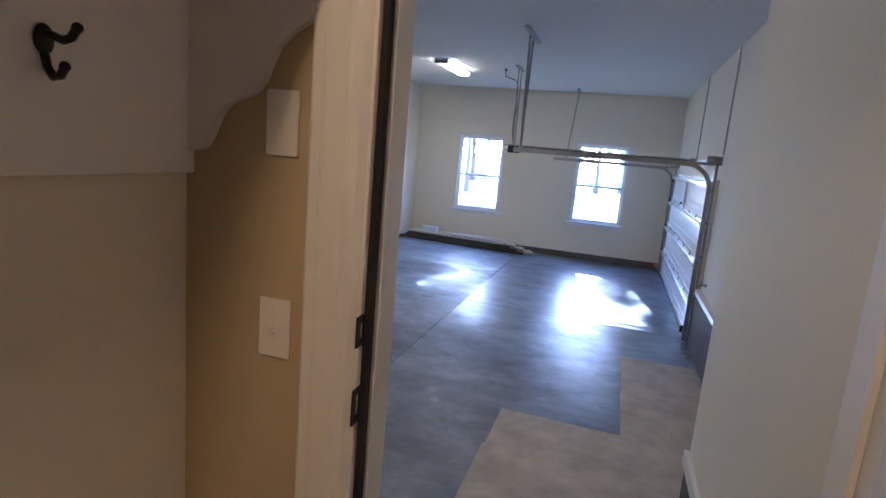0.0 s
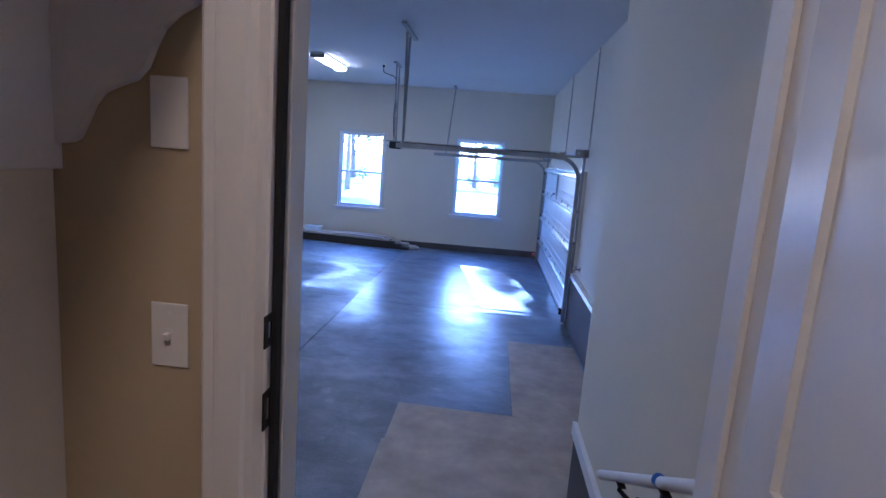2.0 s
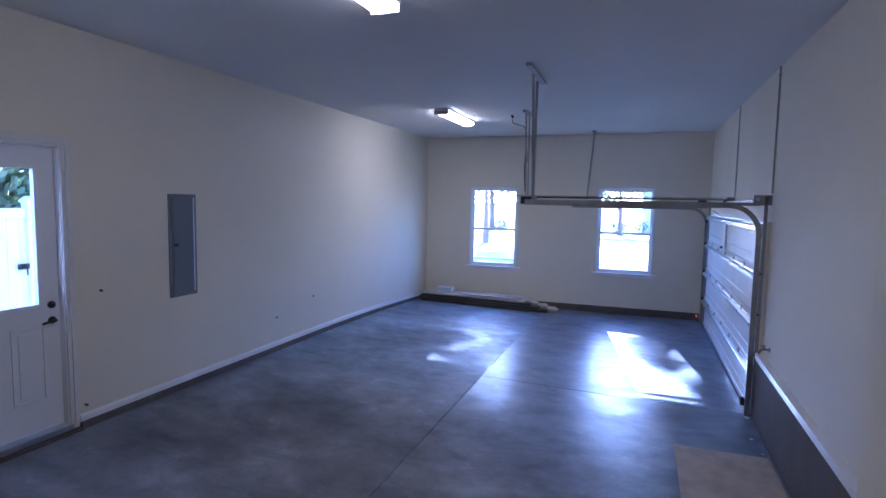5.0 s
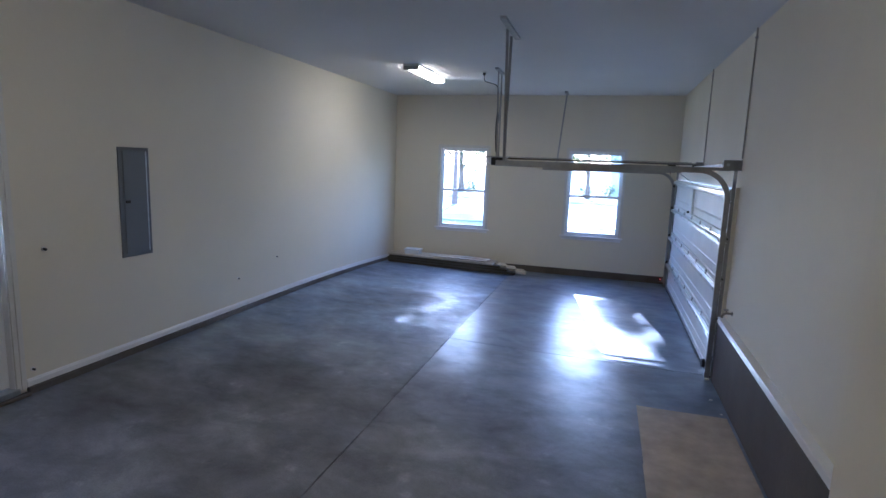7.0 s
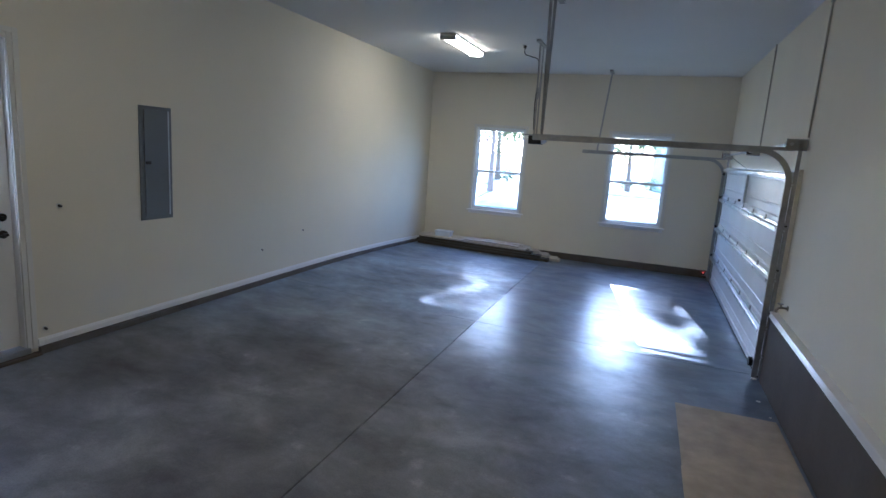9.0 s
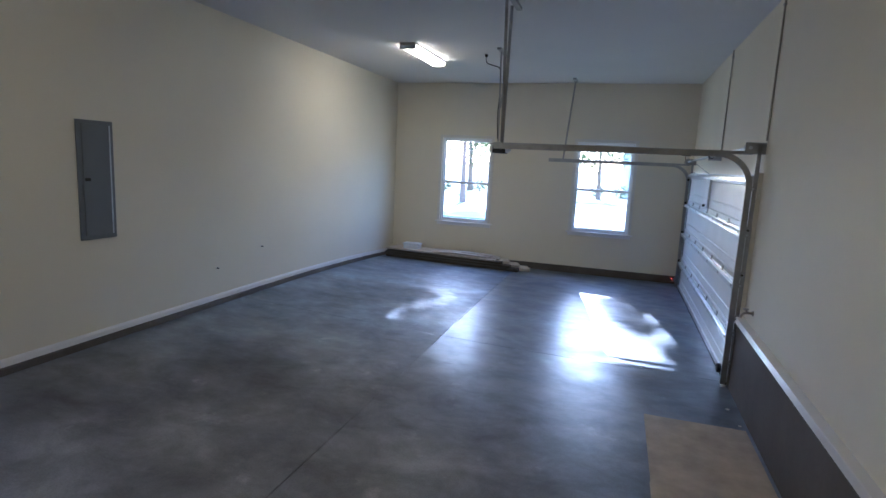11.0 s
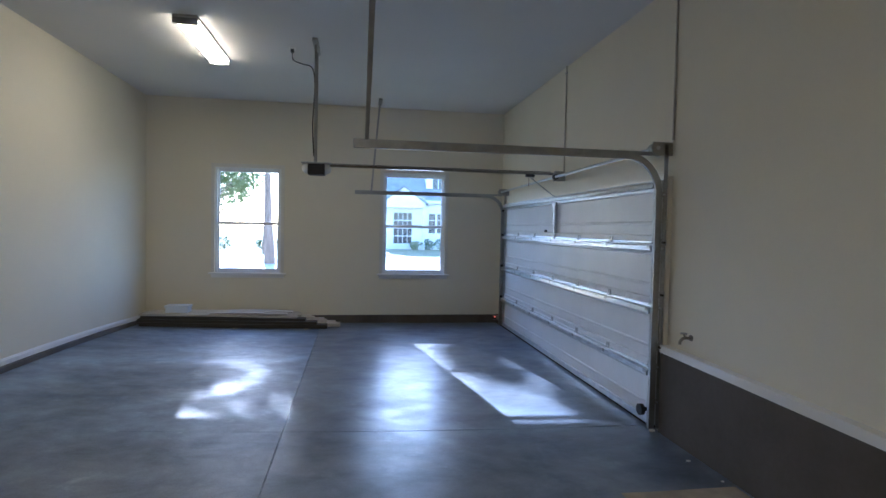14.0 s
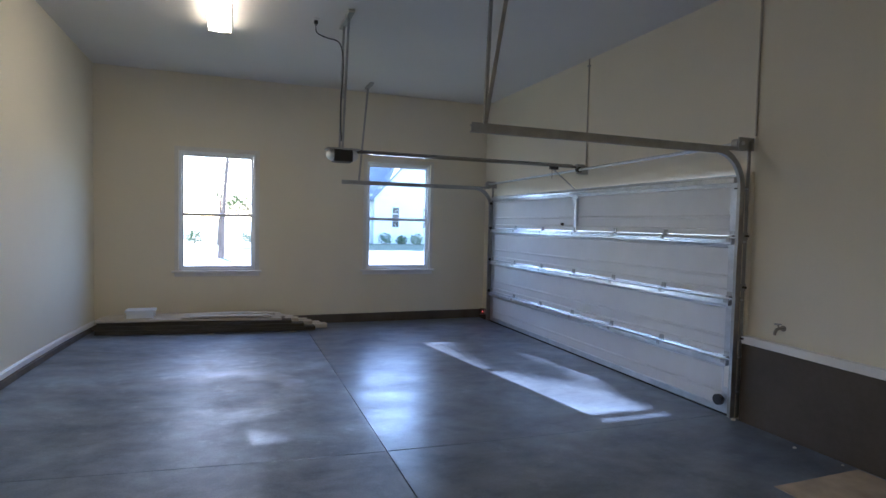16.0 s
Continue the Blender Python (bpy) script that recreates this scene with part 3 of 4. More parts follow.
# ---- sectional garage door ----
gd = thing("garage_door", (0.0, 2.49, 0.0), "closed white steel sectional garage door with galvanised struts", "garage door")
SEC = GDH / 4
X0 = -0.012
for k in range(4):
    za, zb = k * SEC + (0.025 if k == 0 else 0.003), (k + 1) * SEC - 0.002
    # the rolled skin: shallow ribs along the section
    prof = [(X0 + 0.045, za), (X0, za), (X0, za + 0.05), (X0 + 0.016, za + 0.060), (X0 + 0.016, za + 0.150), (X0 + 0.009, za + 0.158), (X0 + 0.009, za + 0.172), (X0 + 0.016, za + 0.180), (X0 + 0.016, zb - 0.108), (X0 + 0.002, zb - 0.098), (X0 + 0.002, zb - 0.075), (X0, zb - 0.065), (X0, zb), (X0 + 0.045, zb)]
    bm = bmesh.new()
    put = [[bm.verts.new((u, y, v)) for u, v in prof] for y in (GD0 - 0.005, GD1 + 0.005)]
    n = len(prof)
    for i in range(n):
        bm.faces.new((put[0][i], put[0][(i + 1) % n], put[1][(i + 1) % n], put[1][i]))
    bm.faces.new(put[0])
    bm.faces.new(put[1])
    sec = part("section", bm, M_STEEL_W, gd)
    for ya in (GD0 - 0.004, GD1 - 0.071):
        part("end_stile", bx((X0 - 0.010, ya, za + 0.004), (X0 - 0.001, ya + 0.075, zb - 0.003), 0.002), M_GALV, sec)
    zt = zb - 0.052
    st = [(X0 - 0.001, zt - 0.040), (X0 - 0.006, zt - 0.042), (X0 - 0.010, zt - 0.018), (X0 - 0.046, zt - 0.022), (X0 - 0.054, zt - 0.016), (X0 - 0.050, zt + 0.022), (X0 - 0.044, zt + 0.027), (X0 - 0.012, zt + 0.030), (X0 - 0.006, zt + 0.052), (X0 - 0.001, zt + 0.052)]
    part("strut", extrude_profile(st, "y", GD0 + 0.01, GD1 - 0.01), M_GALV, sec, "galvanised stiffening strut")
    if k == 0:
        part("bottom_seal", bx((X0 - 0.004, GD0 - 0.004, 0.004), (X0 + 0.04, GD1 + 0.004, 0.0245), 0.004), M_RUBBER, sec, "black rubber bottom seal")
        part("bottom_retainer", bx((X0 - 0.008, GD0 - 0.004, 0.026), (X0 - 0.0005, GD1 + 0.004, 0.085), 0.003), M_GALV, sec, "bright aluminium bottom rail")
    if k < 3:
        for j in range(7):
            y = GD0 + 0.04 + j * (GD1 - GD0 - 0.08) / 6
            bm = bx((X0 - 0.060, y - 0.020, zt + 0.002), (X0 - 0.0545, y + 0.020, zt + 0.034), 0.002)
            tube([(X0 - 0.015, y - 0.028, zb), (X0 - 0.015, y + 0.028, zb)], 0.010, bm, 8)
            bx((X0 - 0.014, y - 0.026, zb + 0.006), (X0 - 0.003, y + 0.026, zb + 0.044), 0.002, bm)
            part("hinge", bm, M_TRACK, sec)
    for y in (GD0 + 0.02, GD1 - 0.02):
        s = 1 if y > 2 else -1
        zr = zb if k < 3 else zb - 0.12
        bm = tube([(X0 - 0.030, y, zr), (X0 - 0.030, y + s * 0.055, zr)], 0.006, None, 8)
        tube([(X0 - 0.030, y + s * 0.045, zr), (X0 - 0.030, y + s * 0.058, zr)], 0.022, bm, 14)
        part("roller", bm, M_BLACK, sec, "black nylon roller")
bm = bx((X0 - 0.034, 2.445, 3 * SEC + 0.055), (X0 - 0.002, 2.495, GDH - 0.085), 0.004)
bx((X0 - 0.038, 2.40, GDH - 0.135), (X0 - 0.0345, 2.54, GDH - 0.09), 0.001, bm)
part("operator_bracket", bm, M_GALV, gd)
bm = tube([(X0 - 0.02, 2.75, 3 * SEC + 0.08), (X0 - 0.05, 2.75, 3 * SEC + 0.08)], 0.018, None, 12)
part("lock_knob", bm, M_BLACK, gd, "small black knob")
for y in (GD0 + 0.055,):
    bm = tube([(X0 - 0.002, y, 0.15), (X0 - 0.05, y, 0.15)], 0.018, None, 10)
    tube([(X0 - 0.05, y, 0.15), (X0 - 0.085, y, 0.15)], 0.048, bm, 16)
    part("bottom_bracket_button", bm, M_BLACK, gd, "round black bottom fitting", True)
    part("label_plate", bx((X0 - 0.013, y - 0.05, 0.26), (X0 - 0.0105, y + 0.0, 0.46), 0.001), M_PLATE, gd, "white sticker")


def door_track(name, y, s, zh):
    """One door track: a C-shaped upright, a quarter bend and a level rail back into the room."""
    t = thing(name, (X0 - 0.03, y, 0), "galvanised steel garage door track with angle brackets", "garage door track", "garage door tracks")
    xv = X0 - 0.032
    R = 0.30
    pts = [(xv, 0.02), (xv, zh - R)] + [(xv - R + R * math.cos(a), zh - R + R * math.sin(a)) for a in [math.pi / 2 * k / 8 for k in range(1, 9)]] + [(-2.57, zh - 0.005)]

    def rail(a, b, nm):
        seg = pts[a:b]
        bm = bmesh.new()
        rings = []
        prof = [(-0.026, 0.0), (-0.026, 0.030), (-0.020, 0.030), (-0.020, 0.005), (0.020, 0.005), (0.020, 0.030), (0.026, 0.030), (0.026, 0.0)]
        for i, (x, z) in enumerate(seg):
            p, q = seg[max(i - 1, 0)], seg[min(i + 1, len(seg) - 1)]
            d = Vector((q[0] - p[0], q[1] - p[1])).normalized()
            nn = Vector((-d.y, d.x))
            rings.append([bm.verts.new((x + nn.x * u, y + s * (0.032 - v), z + nn.y * u)) for u, v in prof])
        m = len(prof)
        for r0, r1 in zip(rings, rings[1:]):
            for k in range(m):
                bm.faces.new((r0[k], r0[(k + 1) % m], r1[(k + 1) % m], r1[k]))
        bm.faces.new(rings[0])
        bm.faces.new(rings[-1])
        part(nm, bm, M_TRACK, t)

    rail(0, 2, "upright_track")
    rail(1, 10, "curved_track")
    rail(9, 11, "horizontal_track")
    part("wall_angle", bx((-0.012, y + s * 0.036, 0.02), (XR - 0.037, y + s * 0.042, zh + 0.10), 0.001), M_TRACK, t)
    for z in (0.25, 0.55, 1.05, 1.55, 2.0):
        part("track_bracket", bx((xv - 0.02, y + s * 0.033, z - 0.022), (XR - 0.036, y + s * 0.0355, z + 0.022)), M_TRACK, t)
        part("bolt", tube([(xv + 0.035, y + s * 0.03, z), (xv + 0.035, y + s * 0.055, z)], 0.008, None, 6), M_GALV, t)
    for z in (0.72, 1.16, 1.60):
        part("jamb_bracket", bx((-0.036, y + s * 0.0425, z - 0.030), (XR - 0.037, y + s * 0.052, z + 0.030), 0.002), M_TRACK, t)
        part("lag_screw", tube([(-0.010, y + s * 0.052, z), (-0.010, y + s * 0.085, z)], 0.010, None, 6), M_BLACK, t)
    part("horizontal_angle", bx((-2.57, y + s * 0.034, zh + 0.004), (-0.05, y + s * 0.037, zh + 0.036), 0.001), M_TRACK, t)
    return t


NY, FY, NZ, FZ = 0.030, 4.955, 2.315, 2.255
door_track("garage_door_track", NY, -1, NZ)
door_track("garage_door_track", FY, 1, FZ)


def angle_bar(a, b, w=0.03):
    """A perforated steel angle between two points."""
    bm = tube([a, b], 0, flat=(w, 0.003))
    av, bv = Vector(a), Vector(b)
    tube([av + Vector((0.0, 0.0135, 0)), bv + Vector((0.0, 0.0135, 0))], 0, bm, flat=(0.003, w))
    return bm


def hanger(name, foot, tops, label):
    h = thing(name, tops[0], label, "track hanger", "steel hangers")
    for t in tops:
        part("strut", angle_bar(foot, t), M_TRACK, h)
    return h


h = hanger("track_hanger", (-2.47, NY - 0.04, NZ + 0.03), [(-2.45, -0.05, ZC - 0.02), (-2.43, -0.42, ZC - 0.02)], "perforated steel angle hanger between ceiling and track")
part("ceiling_angle", bx((-2.43, -0.85, ZC - 0.032), (-2.37, 0.10, ZC - 0.001), 0.002), M_TRACK, h)
h = hanger("track_hanger", (-2.30, FY + 0.03, FZ + 0.03), [(-2.18, 4.98, ZC - 0.02)], "thin perforated steel hanger between ceiling and track")
part("ceiling_angle", bx((-2.21, 4.72, ZC - 0.032), (-2.15, 5.10, ZC - 0.001), 0.002), M_TRACK, h)

# torsion bar over the door
tb = thing("torsion_bar", (-0.075, 2.45, 2.36), "steel torsion bar with drums over the garage door", "torsion bar")
part("shaft", tube([(-0.075, -0.02, 2.385), (-0.075, 4.99, 2.33)], 0.0165, None, 14), M_GALV, tb, smooth=True)
for y, z in ((0.0, 2.385), (4.97, 2.33)):
    part("cable_drum", tube([(-0.075, y + 0.01, z), (-0.075, y + 0.035, z), (-0.075, y + 0.07, z)], 0.045, None, 18), M_TRACK, tb, smooth=True)
    part("bearing_plate", bx((-0.12, y - 0.012, z - 0.06), (XR - 0.002, y - 0.004, z + 0.05), 0.002), M_TRACK, tb)
zc = 2.358
bm = bx((-0.105, 2.37, zc - 0.05), (XR - 0.002, 2.378, zc + 0.05), 0.002)
part("centre_bracket", bm, M_TRACK, tb)
part("bearing", tube([(-0.075, 2.35, zc), (-0.075, 2.40, zc)], 0.034, None, 16), M_BLACK, tb, "black centre bearing", True)

# steel strips running up the wall above the door
for y, z0 in ((2.40, 2.32), (-0.03, 2.45)):
    b = thing("wall_conduit", (XR, y, z0), "thin painted conduit running up the wall to the ceiling", "conduit", "wall conduits")
    part("pipe", tube([(XR - 0.012, y, z0), (XR - 0.012, y, ZC - 0.002)], 0.009, None, 10), M_CONDUIT, b, smooth=True)
    part("strap", bx((XR - 0.026, y - 0.022, ZC - 0.10), (XR - 0.0005, y + 0.022, ZC - 0.085), 0.002), M_TRACK, b)

# ---- opener ----
op = thing("garage_door_opener", (-3.0, 2.47, 2.30), "black garage door opener with frosted lamp covers", "garage door opener")
OY, OZ = 2.47, 2.40
bm = bx((-3.115, OY - 0.10, OZ - 0.115), (-2.915, OY + 0.10, OZ + 0.012), 0.015)
part("motor_housing", bm, M_BLACK, op, smooth=True)
part("chassis", bx((-3.19, OY - 0.095, OZ + 0.0125), (-2.84, OY + 0.095, OZ + 0.03), 0.004), M_TRACK, op)
for s in (-1, 1):
    bm = bmesh.new()
    bmesh.ops.create_uvsphere(bm, u_segments=20, v_segments=12, radius=1, matrix=Matrix.LocRotScale((-3.015 + s * 0.098, OY, OZ - 0.042), None, (0.075, 0.09, 0.062)))
    part("lamp_cover", bm, M_LENS, op, "frosted translucent lamp cover", True)
part("rail", bx((-2.86, OY - 0.026, OZ - 0.012), (-0.02, OY + 0.026, OZ + 0.018), 0.002), M_RAIL, op)
part("chain", bx((-2.86, OY - 0.006, OZ + 0.024), (-0.10, OY + 0.006, OZ + 0.030)), M_BLACK, op)
part("header_bracket", bx((-0.05, OY - 0.03, OZ - 0.04), (XR - 0.001, OY + 0.03, OZ + 0.04), 0.003), M_TRACK, op)
tr = part("trolley", bx((-0.43, OY - 0.025, OZ - 0.045), (-0.32, OY + 0.025, OZ - 0.0125), 0.006), M_BLACK, op)
part("arm", tube([(-0.38, OY, OZ - 0.04), (-0.26, OY, 2.27), (-0.05, OY, 2.12)], 0, flat=(0.028, 0.006)), M_TRACK, op)
part("release_cord", tube([(-0.38, OY + 0.03, OZ - 0.05), (-0.38, OY + 0.03, OZ - 0.16)], 0.003, None, 6), M_RED, op)
for a, b in (((-3.03, OY - 0.09, OZ + 0.03), (-3.02, OY - 0.30, ZC - 0.02)), ((-3.03, OY + 0.09, OZ + 0.03), (-3.02, OY - 0.02, ZC - 0.02)), ((-3.03, OY - 0.09, OZ + 0.55), (-3.03, OY + 0.02, OZ + 0.85))):
    part("strap", angle_bar(a, b, 0.024), M_TRACK, op)
part("ceiling_angle", bx((-3.05, OY - 0.45, ZC - 0.032), (-2.99, OY + 0.10, ZC - 0.001), 0.002), M_TRACK, op)
pts = [Vector((-3.31, OY + 0.0, ZC - 0.03)), Vector((-3.30, OY, ZC - 0.13)), Vector((-3.20, OY, ZC - 0.17)), Vector((-3.07, OY - 0.08, ZC - 0.24)), Vector((-3.04, OY - 0.12, ZC - 0.5)), Vector((-3.06, OY - 0.11, ZC - 0.9)), Vector((-3.04, OY - 0.09, OZ + 0.04))]
cord = []
for i in range(len(pts) - 1):
    for k in range(5):
        f = k / 5
        p0, p1, p2, p3 = pts[max(i - 1, 0)], pts[i], pts[i + 1], pts[min(i + 2, len(pts) - 1)]
        cord.append(0.5 * ((2 * p1) + (p2 - p0) * f + (2 * p0 - 5 * p1 + 4 * p2 - p3) * f ** 2 + (3 * p1 - p0 - 3 * p2 + p3) * f ** 3))
part("power_cord", tube(cord, 0.007, None, 8), M_BLACK, op, smooth=True)
ot = thing("ceiling_outlet", (-3.31, OY, ZC), "white ceiling outlet with a black plug", "outlet")
part("cover_plate", bx((-3.345, OY - 0.057, ZC - 0.008), (-3.275, OY + 0.057, ZC - 0.0005), 0.003), M_PLATE, ot)
part("plug", bx((-3.33, OY - 0.02, ZC - 0.045), (-3.29, OY + 0.02, ZC - 0.0085), 0.006), M_BLACK, ot)

# safety sensor by the far track
sn = thing("safety_sensor", (-0.10, 5.06, 0.16), "small black door safety sensor with a red light", "sensor")
part("bracket", bx((-0.15, 5.058, 0.10), (-0.019, 5.063, 0.185), 0.002), M_TRACK, sn)
part("housing", bx((-0.155, 5.015, 0.12), (-0.095, 5.057, 0.19), 0.008), M_BLACK, sn)
part("lens", tube([(-0.125, 5.014, 0.162), (-0.125, 5.006, 0.162)], 0.013, None, 12), M_LED, sn, "glowing red lens")

# ---- tap on the right wall ----
tp = thing("wall_tap", (XR, -0.36, 0.875), "small dull brass hose tap on the wall above the foundation", "tap")
part("flange", tube([(XR - 0.0005, -0.36, 0.86), (XR - 0.012, -0.36, 0.86)], 0.032, None, 16), M_BRASS, tp, smooth=True)
part("body", tube([(XR - 0.012, -0.36, 0.86), (XR - 0.06, -0.36, 0.862), (XR - 0.10, -0.36, 0.855), (XR - 0.125, -0.36, 0.825), (XR - 0.128, -0.36, 0.795)], 0.015, None, 12), M_BRASS, tp, smooth=True)
part("stem", tube([(XR - 0.07, -0.36, 0.862), (XR - 0.085, -0.36, 0.905)], 0.009, None, 10), M_BRASS, tp, smooth=True)
bm = bmesh.new()
ring = [(XR - 0.087 + 0.030 * math.cos(a), -0.36 + 0.034 * math.sin(a), 0.908) for a in [2 * math.pi * k / 16 for k in range(17)]]
tube(ring, 0.006, bm, 6)
tube([(XR - 0.117, -0.36, 0.908), (XR - 0.057, -0.36, 0.908)], 0.006, bm, 6)
part("hand_wheel", bm, M_TRACK, tp, "grey wheel handle", True)
tp.scale = (0.76, 0.76, 0.76)

# small rubbish by the foundation wall
for x, y, s in ((-0.10, -0.62, 0.014), (-0.06, -0.95, 0.010), (-0.045, -0.02, 0.022)):
    d = bmesh.new()
    bmesh.ops.create_icosphere(d, subdivisions=1, radius=s, matrix=Matrix.LocRotScale((x, y, floor_z(x) + s * 0.55), None, (1.4, 1, 0.6)))
    tagged(part("plaster_crumb", d, M_PLATE), "small white plaster crumb on the concrete floor", "crumb", "plaster crumbs")

# ---- lumber stacked under the windows ----
lum = [  # x from, x to, y from, width, height of its underside, thickness, tone (1: backlit shade in the colour), rise of the middle
    (-5.80, -2.98, 4.70, 0.175, 0.012, 0.058, 1, 0.0), (-5.82, -2.78, 4.88, 0.17, 0.012, 0.058, 0, 0.0), (-5.78, -2.86, 5.055, 0.165, 0.012, 0.058, 0, 0.0),
    (-5.83, -3.14, 4.70, 0.175, 0.072, 0.050, 1, 0.0), (-5.80, -3.00, 4.88, 0.17, 0.072, 0.050, 0, 0.0), (-5.82, -3.05, 5.055, 0.165, 0.072, 0.050, 0, 0.0),
    (-5.78, -3.32, 4.705, 0.175, 0.124, 0.046, 1, 0.0), (-5.84, -3.20, 4.885, 0.165, 0.124, 0.046, 0, 0.0), (-5.80, -3.26, 5.06, 0.16, 0.124, 0.046, 0, 0.0),
    (-5.80, -3.46, 4.70, 0.175, 0.172, 0.030, 0, 0.010), (-5.80, -3.40, 4.885, 0.165, 0.172, 0.036, 0, 0.014), (-5.76, -3.44, 5.06, 0.16, 0.172, 0.040, 0, 0.016),
    (-4.78, -3.60, 4.715, 0.165, 0.214, 0.024, 0, 0.012), (-4.60, -3.54, 4.90, 0.155, 0.226, 0.024, 0, 0.012)]
for xa, xb, y, w, z, hgt, tone, rise in lum:
    cx, cy = (xa + xb) / 2, y + w / 2
    turn = Matrix.Translation((cx, cy, 0)) @ Matrix.Rotation(radians(random.uniform(-0.25, 0.25)), 4, "Z") @ Matrix.Translation((-cx, -cy, 0))
    n, r = 14, 0.004
    rings = []
    bm = bmesh.new()
    for i in range(n + 1):
        x = xa + (xb - xa) * i / n
        zb = floor_z(x, cy) + z + rise * math.sin(math.pi * i / n)
        zt = zb + hgt - 0.001
        prof = [(y + r, zb), (y + w - r, zb), (y + w, zb + r), (y + w, zt - r), (y + w - r, zt), (y + r, zt), (y, zt - r), (y, zb + r)]
        rings.append([bm.verts.new(turn @ Vector((x, u, v))) for u, v in prof])
    for r0, r1 in zip(rings, rings[1:]):
        for k in range(8):
            bm.faces.new((r0[k], r0[(k + 1) % 8], r1[(k + 1) % 8], r1[k]))
    bm.faces.new(rings[0])
    bm.faces.new(rings[-1])
    tagged(part("plank", bm, M_LUMBER if tone == 0 else M_LUMBER_SHADE), "long weathered wooden plank stacked under the windows" if tone == 0 else "long wooden plank stacked under the windows, backlit shade in its dark colour", "plank", "stacked planks")
for x in (-5.5, -4.4, -3.3):
    tagged(part("batten", bx((x - 0.04, 4.675, floor_z(x, 4.9) - 0.004), (x + 0.04, 5.24, floor_z(x, 5.0) + 0.0115), 0.001), M_LUMBER), "thin wooden batten under the stacked planks", "batten", "battens under planks")
zt = floor_z(-5.3, 4.9) + 0.172 + 0.042
cb = thing("carton", (-5.3, 4.92, zt), "small white cardboard carton on the stacked planks", "carton")
part("body", bx((-5.46, 4.82, zt), (-5.13, 5.04, zt + 0.080), 0.004), M_TUB, cb)
part("lid", bx((-5.475, 4.81, zt + 0.0805), (-5.115, 5.05, zt + 0.112), 0.004), M_TUB, cb)


# ---- protection boards on the floor ----
def board(xa, xb, ya, yb, lift):
    bm = bmesh.new()
    nx, ny = 6, 8
    g = [[None] * (ny + 1) for _ in range(nx + 1)]
    for i in range(nx + 1):
        for j in range(ny + 1):
            x, y = xa + (xb - xa) * i / nx, ya + (yb - ya) * j / ny
            ripple = 0.003 * noise.noise((x * 2.1, y * 2.3, lift * 90)) + 0.002 * math.sin(y * 5 + x)
            g[i][j] = bm.verts.new((x, y, floor_z(x, y) + lift + 0.004 + abs(ripple)))
    for i in range(nx):
        for j in range(ny):
            bm.faces.new((g[i][j], g[i + 1][j], g[i + 1][j + 1], g[i][j + 1]))
    r = bmesh.ops.extrude_face_region(bm, geom=bm.faces[:], use_keep_orig=True)
    bmesh.ops.translate(bm, verts=[v for v in r["geom"] if isinstance(v, bmesh.types.BMVert)], vec=(0, 0, -0.0035))
    ob = part("floor_board", bm, M_PAPER, smooth=True)
    return tagged(ob, "tan paper floor-protection board lying on the concrete", "protection board", "floor protection boards")


board(-0.838, -0.03, -2.20, -1.035, 0.001)
board(-0.845, -0.03, -3.09, -2.17, 0.005)
board(-1.856, -0.03, -3.77, -3.085, 0.001)
board(-1.875, -0.04, -4.83, -3.74, 0.005)

# ---- handrail beside the steps ----
hr = thing("handrail", (-0.70, -6.0, 0.9), "white wall-mounted handrail on black iron brackets", "handrail")
HX = -0.705
ra, rb = Vector((HX, -5.72, 1.085)), Vector((HX, -6.55, 1.56))
part("rail", tube([ra, rb], 0.017, None, 14), M_TRIM, hr, smooth=True)
for f in (0.30, 0.74):
    p = ra.lerp(rb, f)
    bm = tube([p + Vector((0, 0, -0.018)), p + Vector((0, 0, -0.045)), p + Vector((0.03, 0, -0.075)), p + Vector((0.068, 0, -0.095))], 0.008, None, 8)
    tube([p + Vector((0.062, 0, -0.095)), p + Vector((0.0695, 0, -0.095))], 0.028, bm, 14)
    bx(p + Vector((-0.012, -0.03, -0.022)), p + Vector((0.012, 0.03, -0.0175)), 0, bm)
    part("bracket", bm, M_IRON, hr, "black iron handrail bracket", True)
p = ra.lerp(rb, 0.70)
part("tape", tube([p + Vector((0, 0.012, 0.0)), p + Vector((0, -0.014, 0.008))], 0.0185, None, 14), M_BLUE, hr, "strip of blue masking tape")

# ---- doorway to the house ----
dr = thing("door_2", ((DX0 + DX1) / 2, YH - 0.07, DZ0), "open white panelled house door in a white casing", "door")
dr["kind"] = "structure"
bm = bmesh.new()
for xa, xb in ((DX0 - 0.029, DX0), (DX1, DX1 + 0.029)):
    bx((xa, YH - 0.131, DZ0), (xb, YH + 0.002, DZ1), 0.002, bm)
bx((DX0 - 0.029, YH - 0.131, DZ1 + 0.001), (DX1 + 0.029, YH + 0.002, DZ1 + 0.029), 0.002, bm)
part("door_jamb", bm, M_TRIM, dr)
bm = bmesh.new()
for xa, xb in ((DX0 + 0.0005, DX0 + 0.014), (DX1 - 0.014, DX1 - 0.0005)):
    bx((xa, YH - 0.078, DZ0), (xb, YH + 0.002, DZ1 - 0.014), 0.003, bm)
bx((DX0 + 0.0005, YH - 0.078, DZ1 - 0.0135), (DX1 - 0.0005, YH + 0.002, DZ1), 0.003, bm)
part("door_stop", bm, M_TRIM, dr)
bm = bmesh.new()
for xa, xb in ((DX0 + 0.0005, DX0 + 0.013),):
    bx((xa, YH - 0.118, DZ0), (xb, YH - 0.094, DZ1 - 0.014), 0.003, bm)
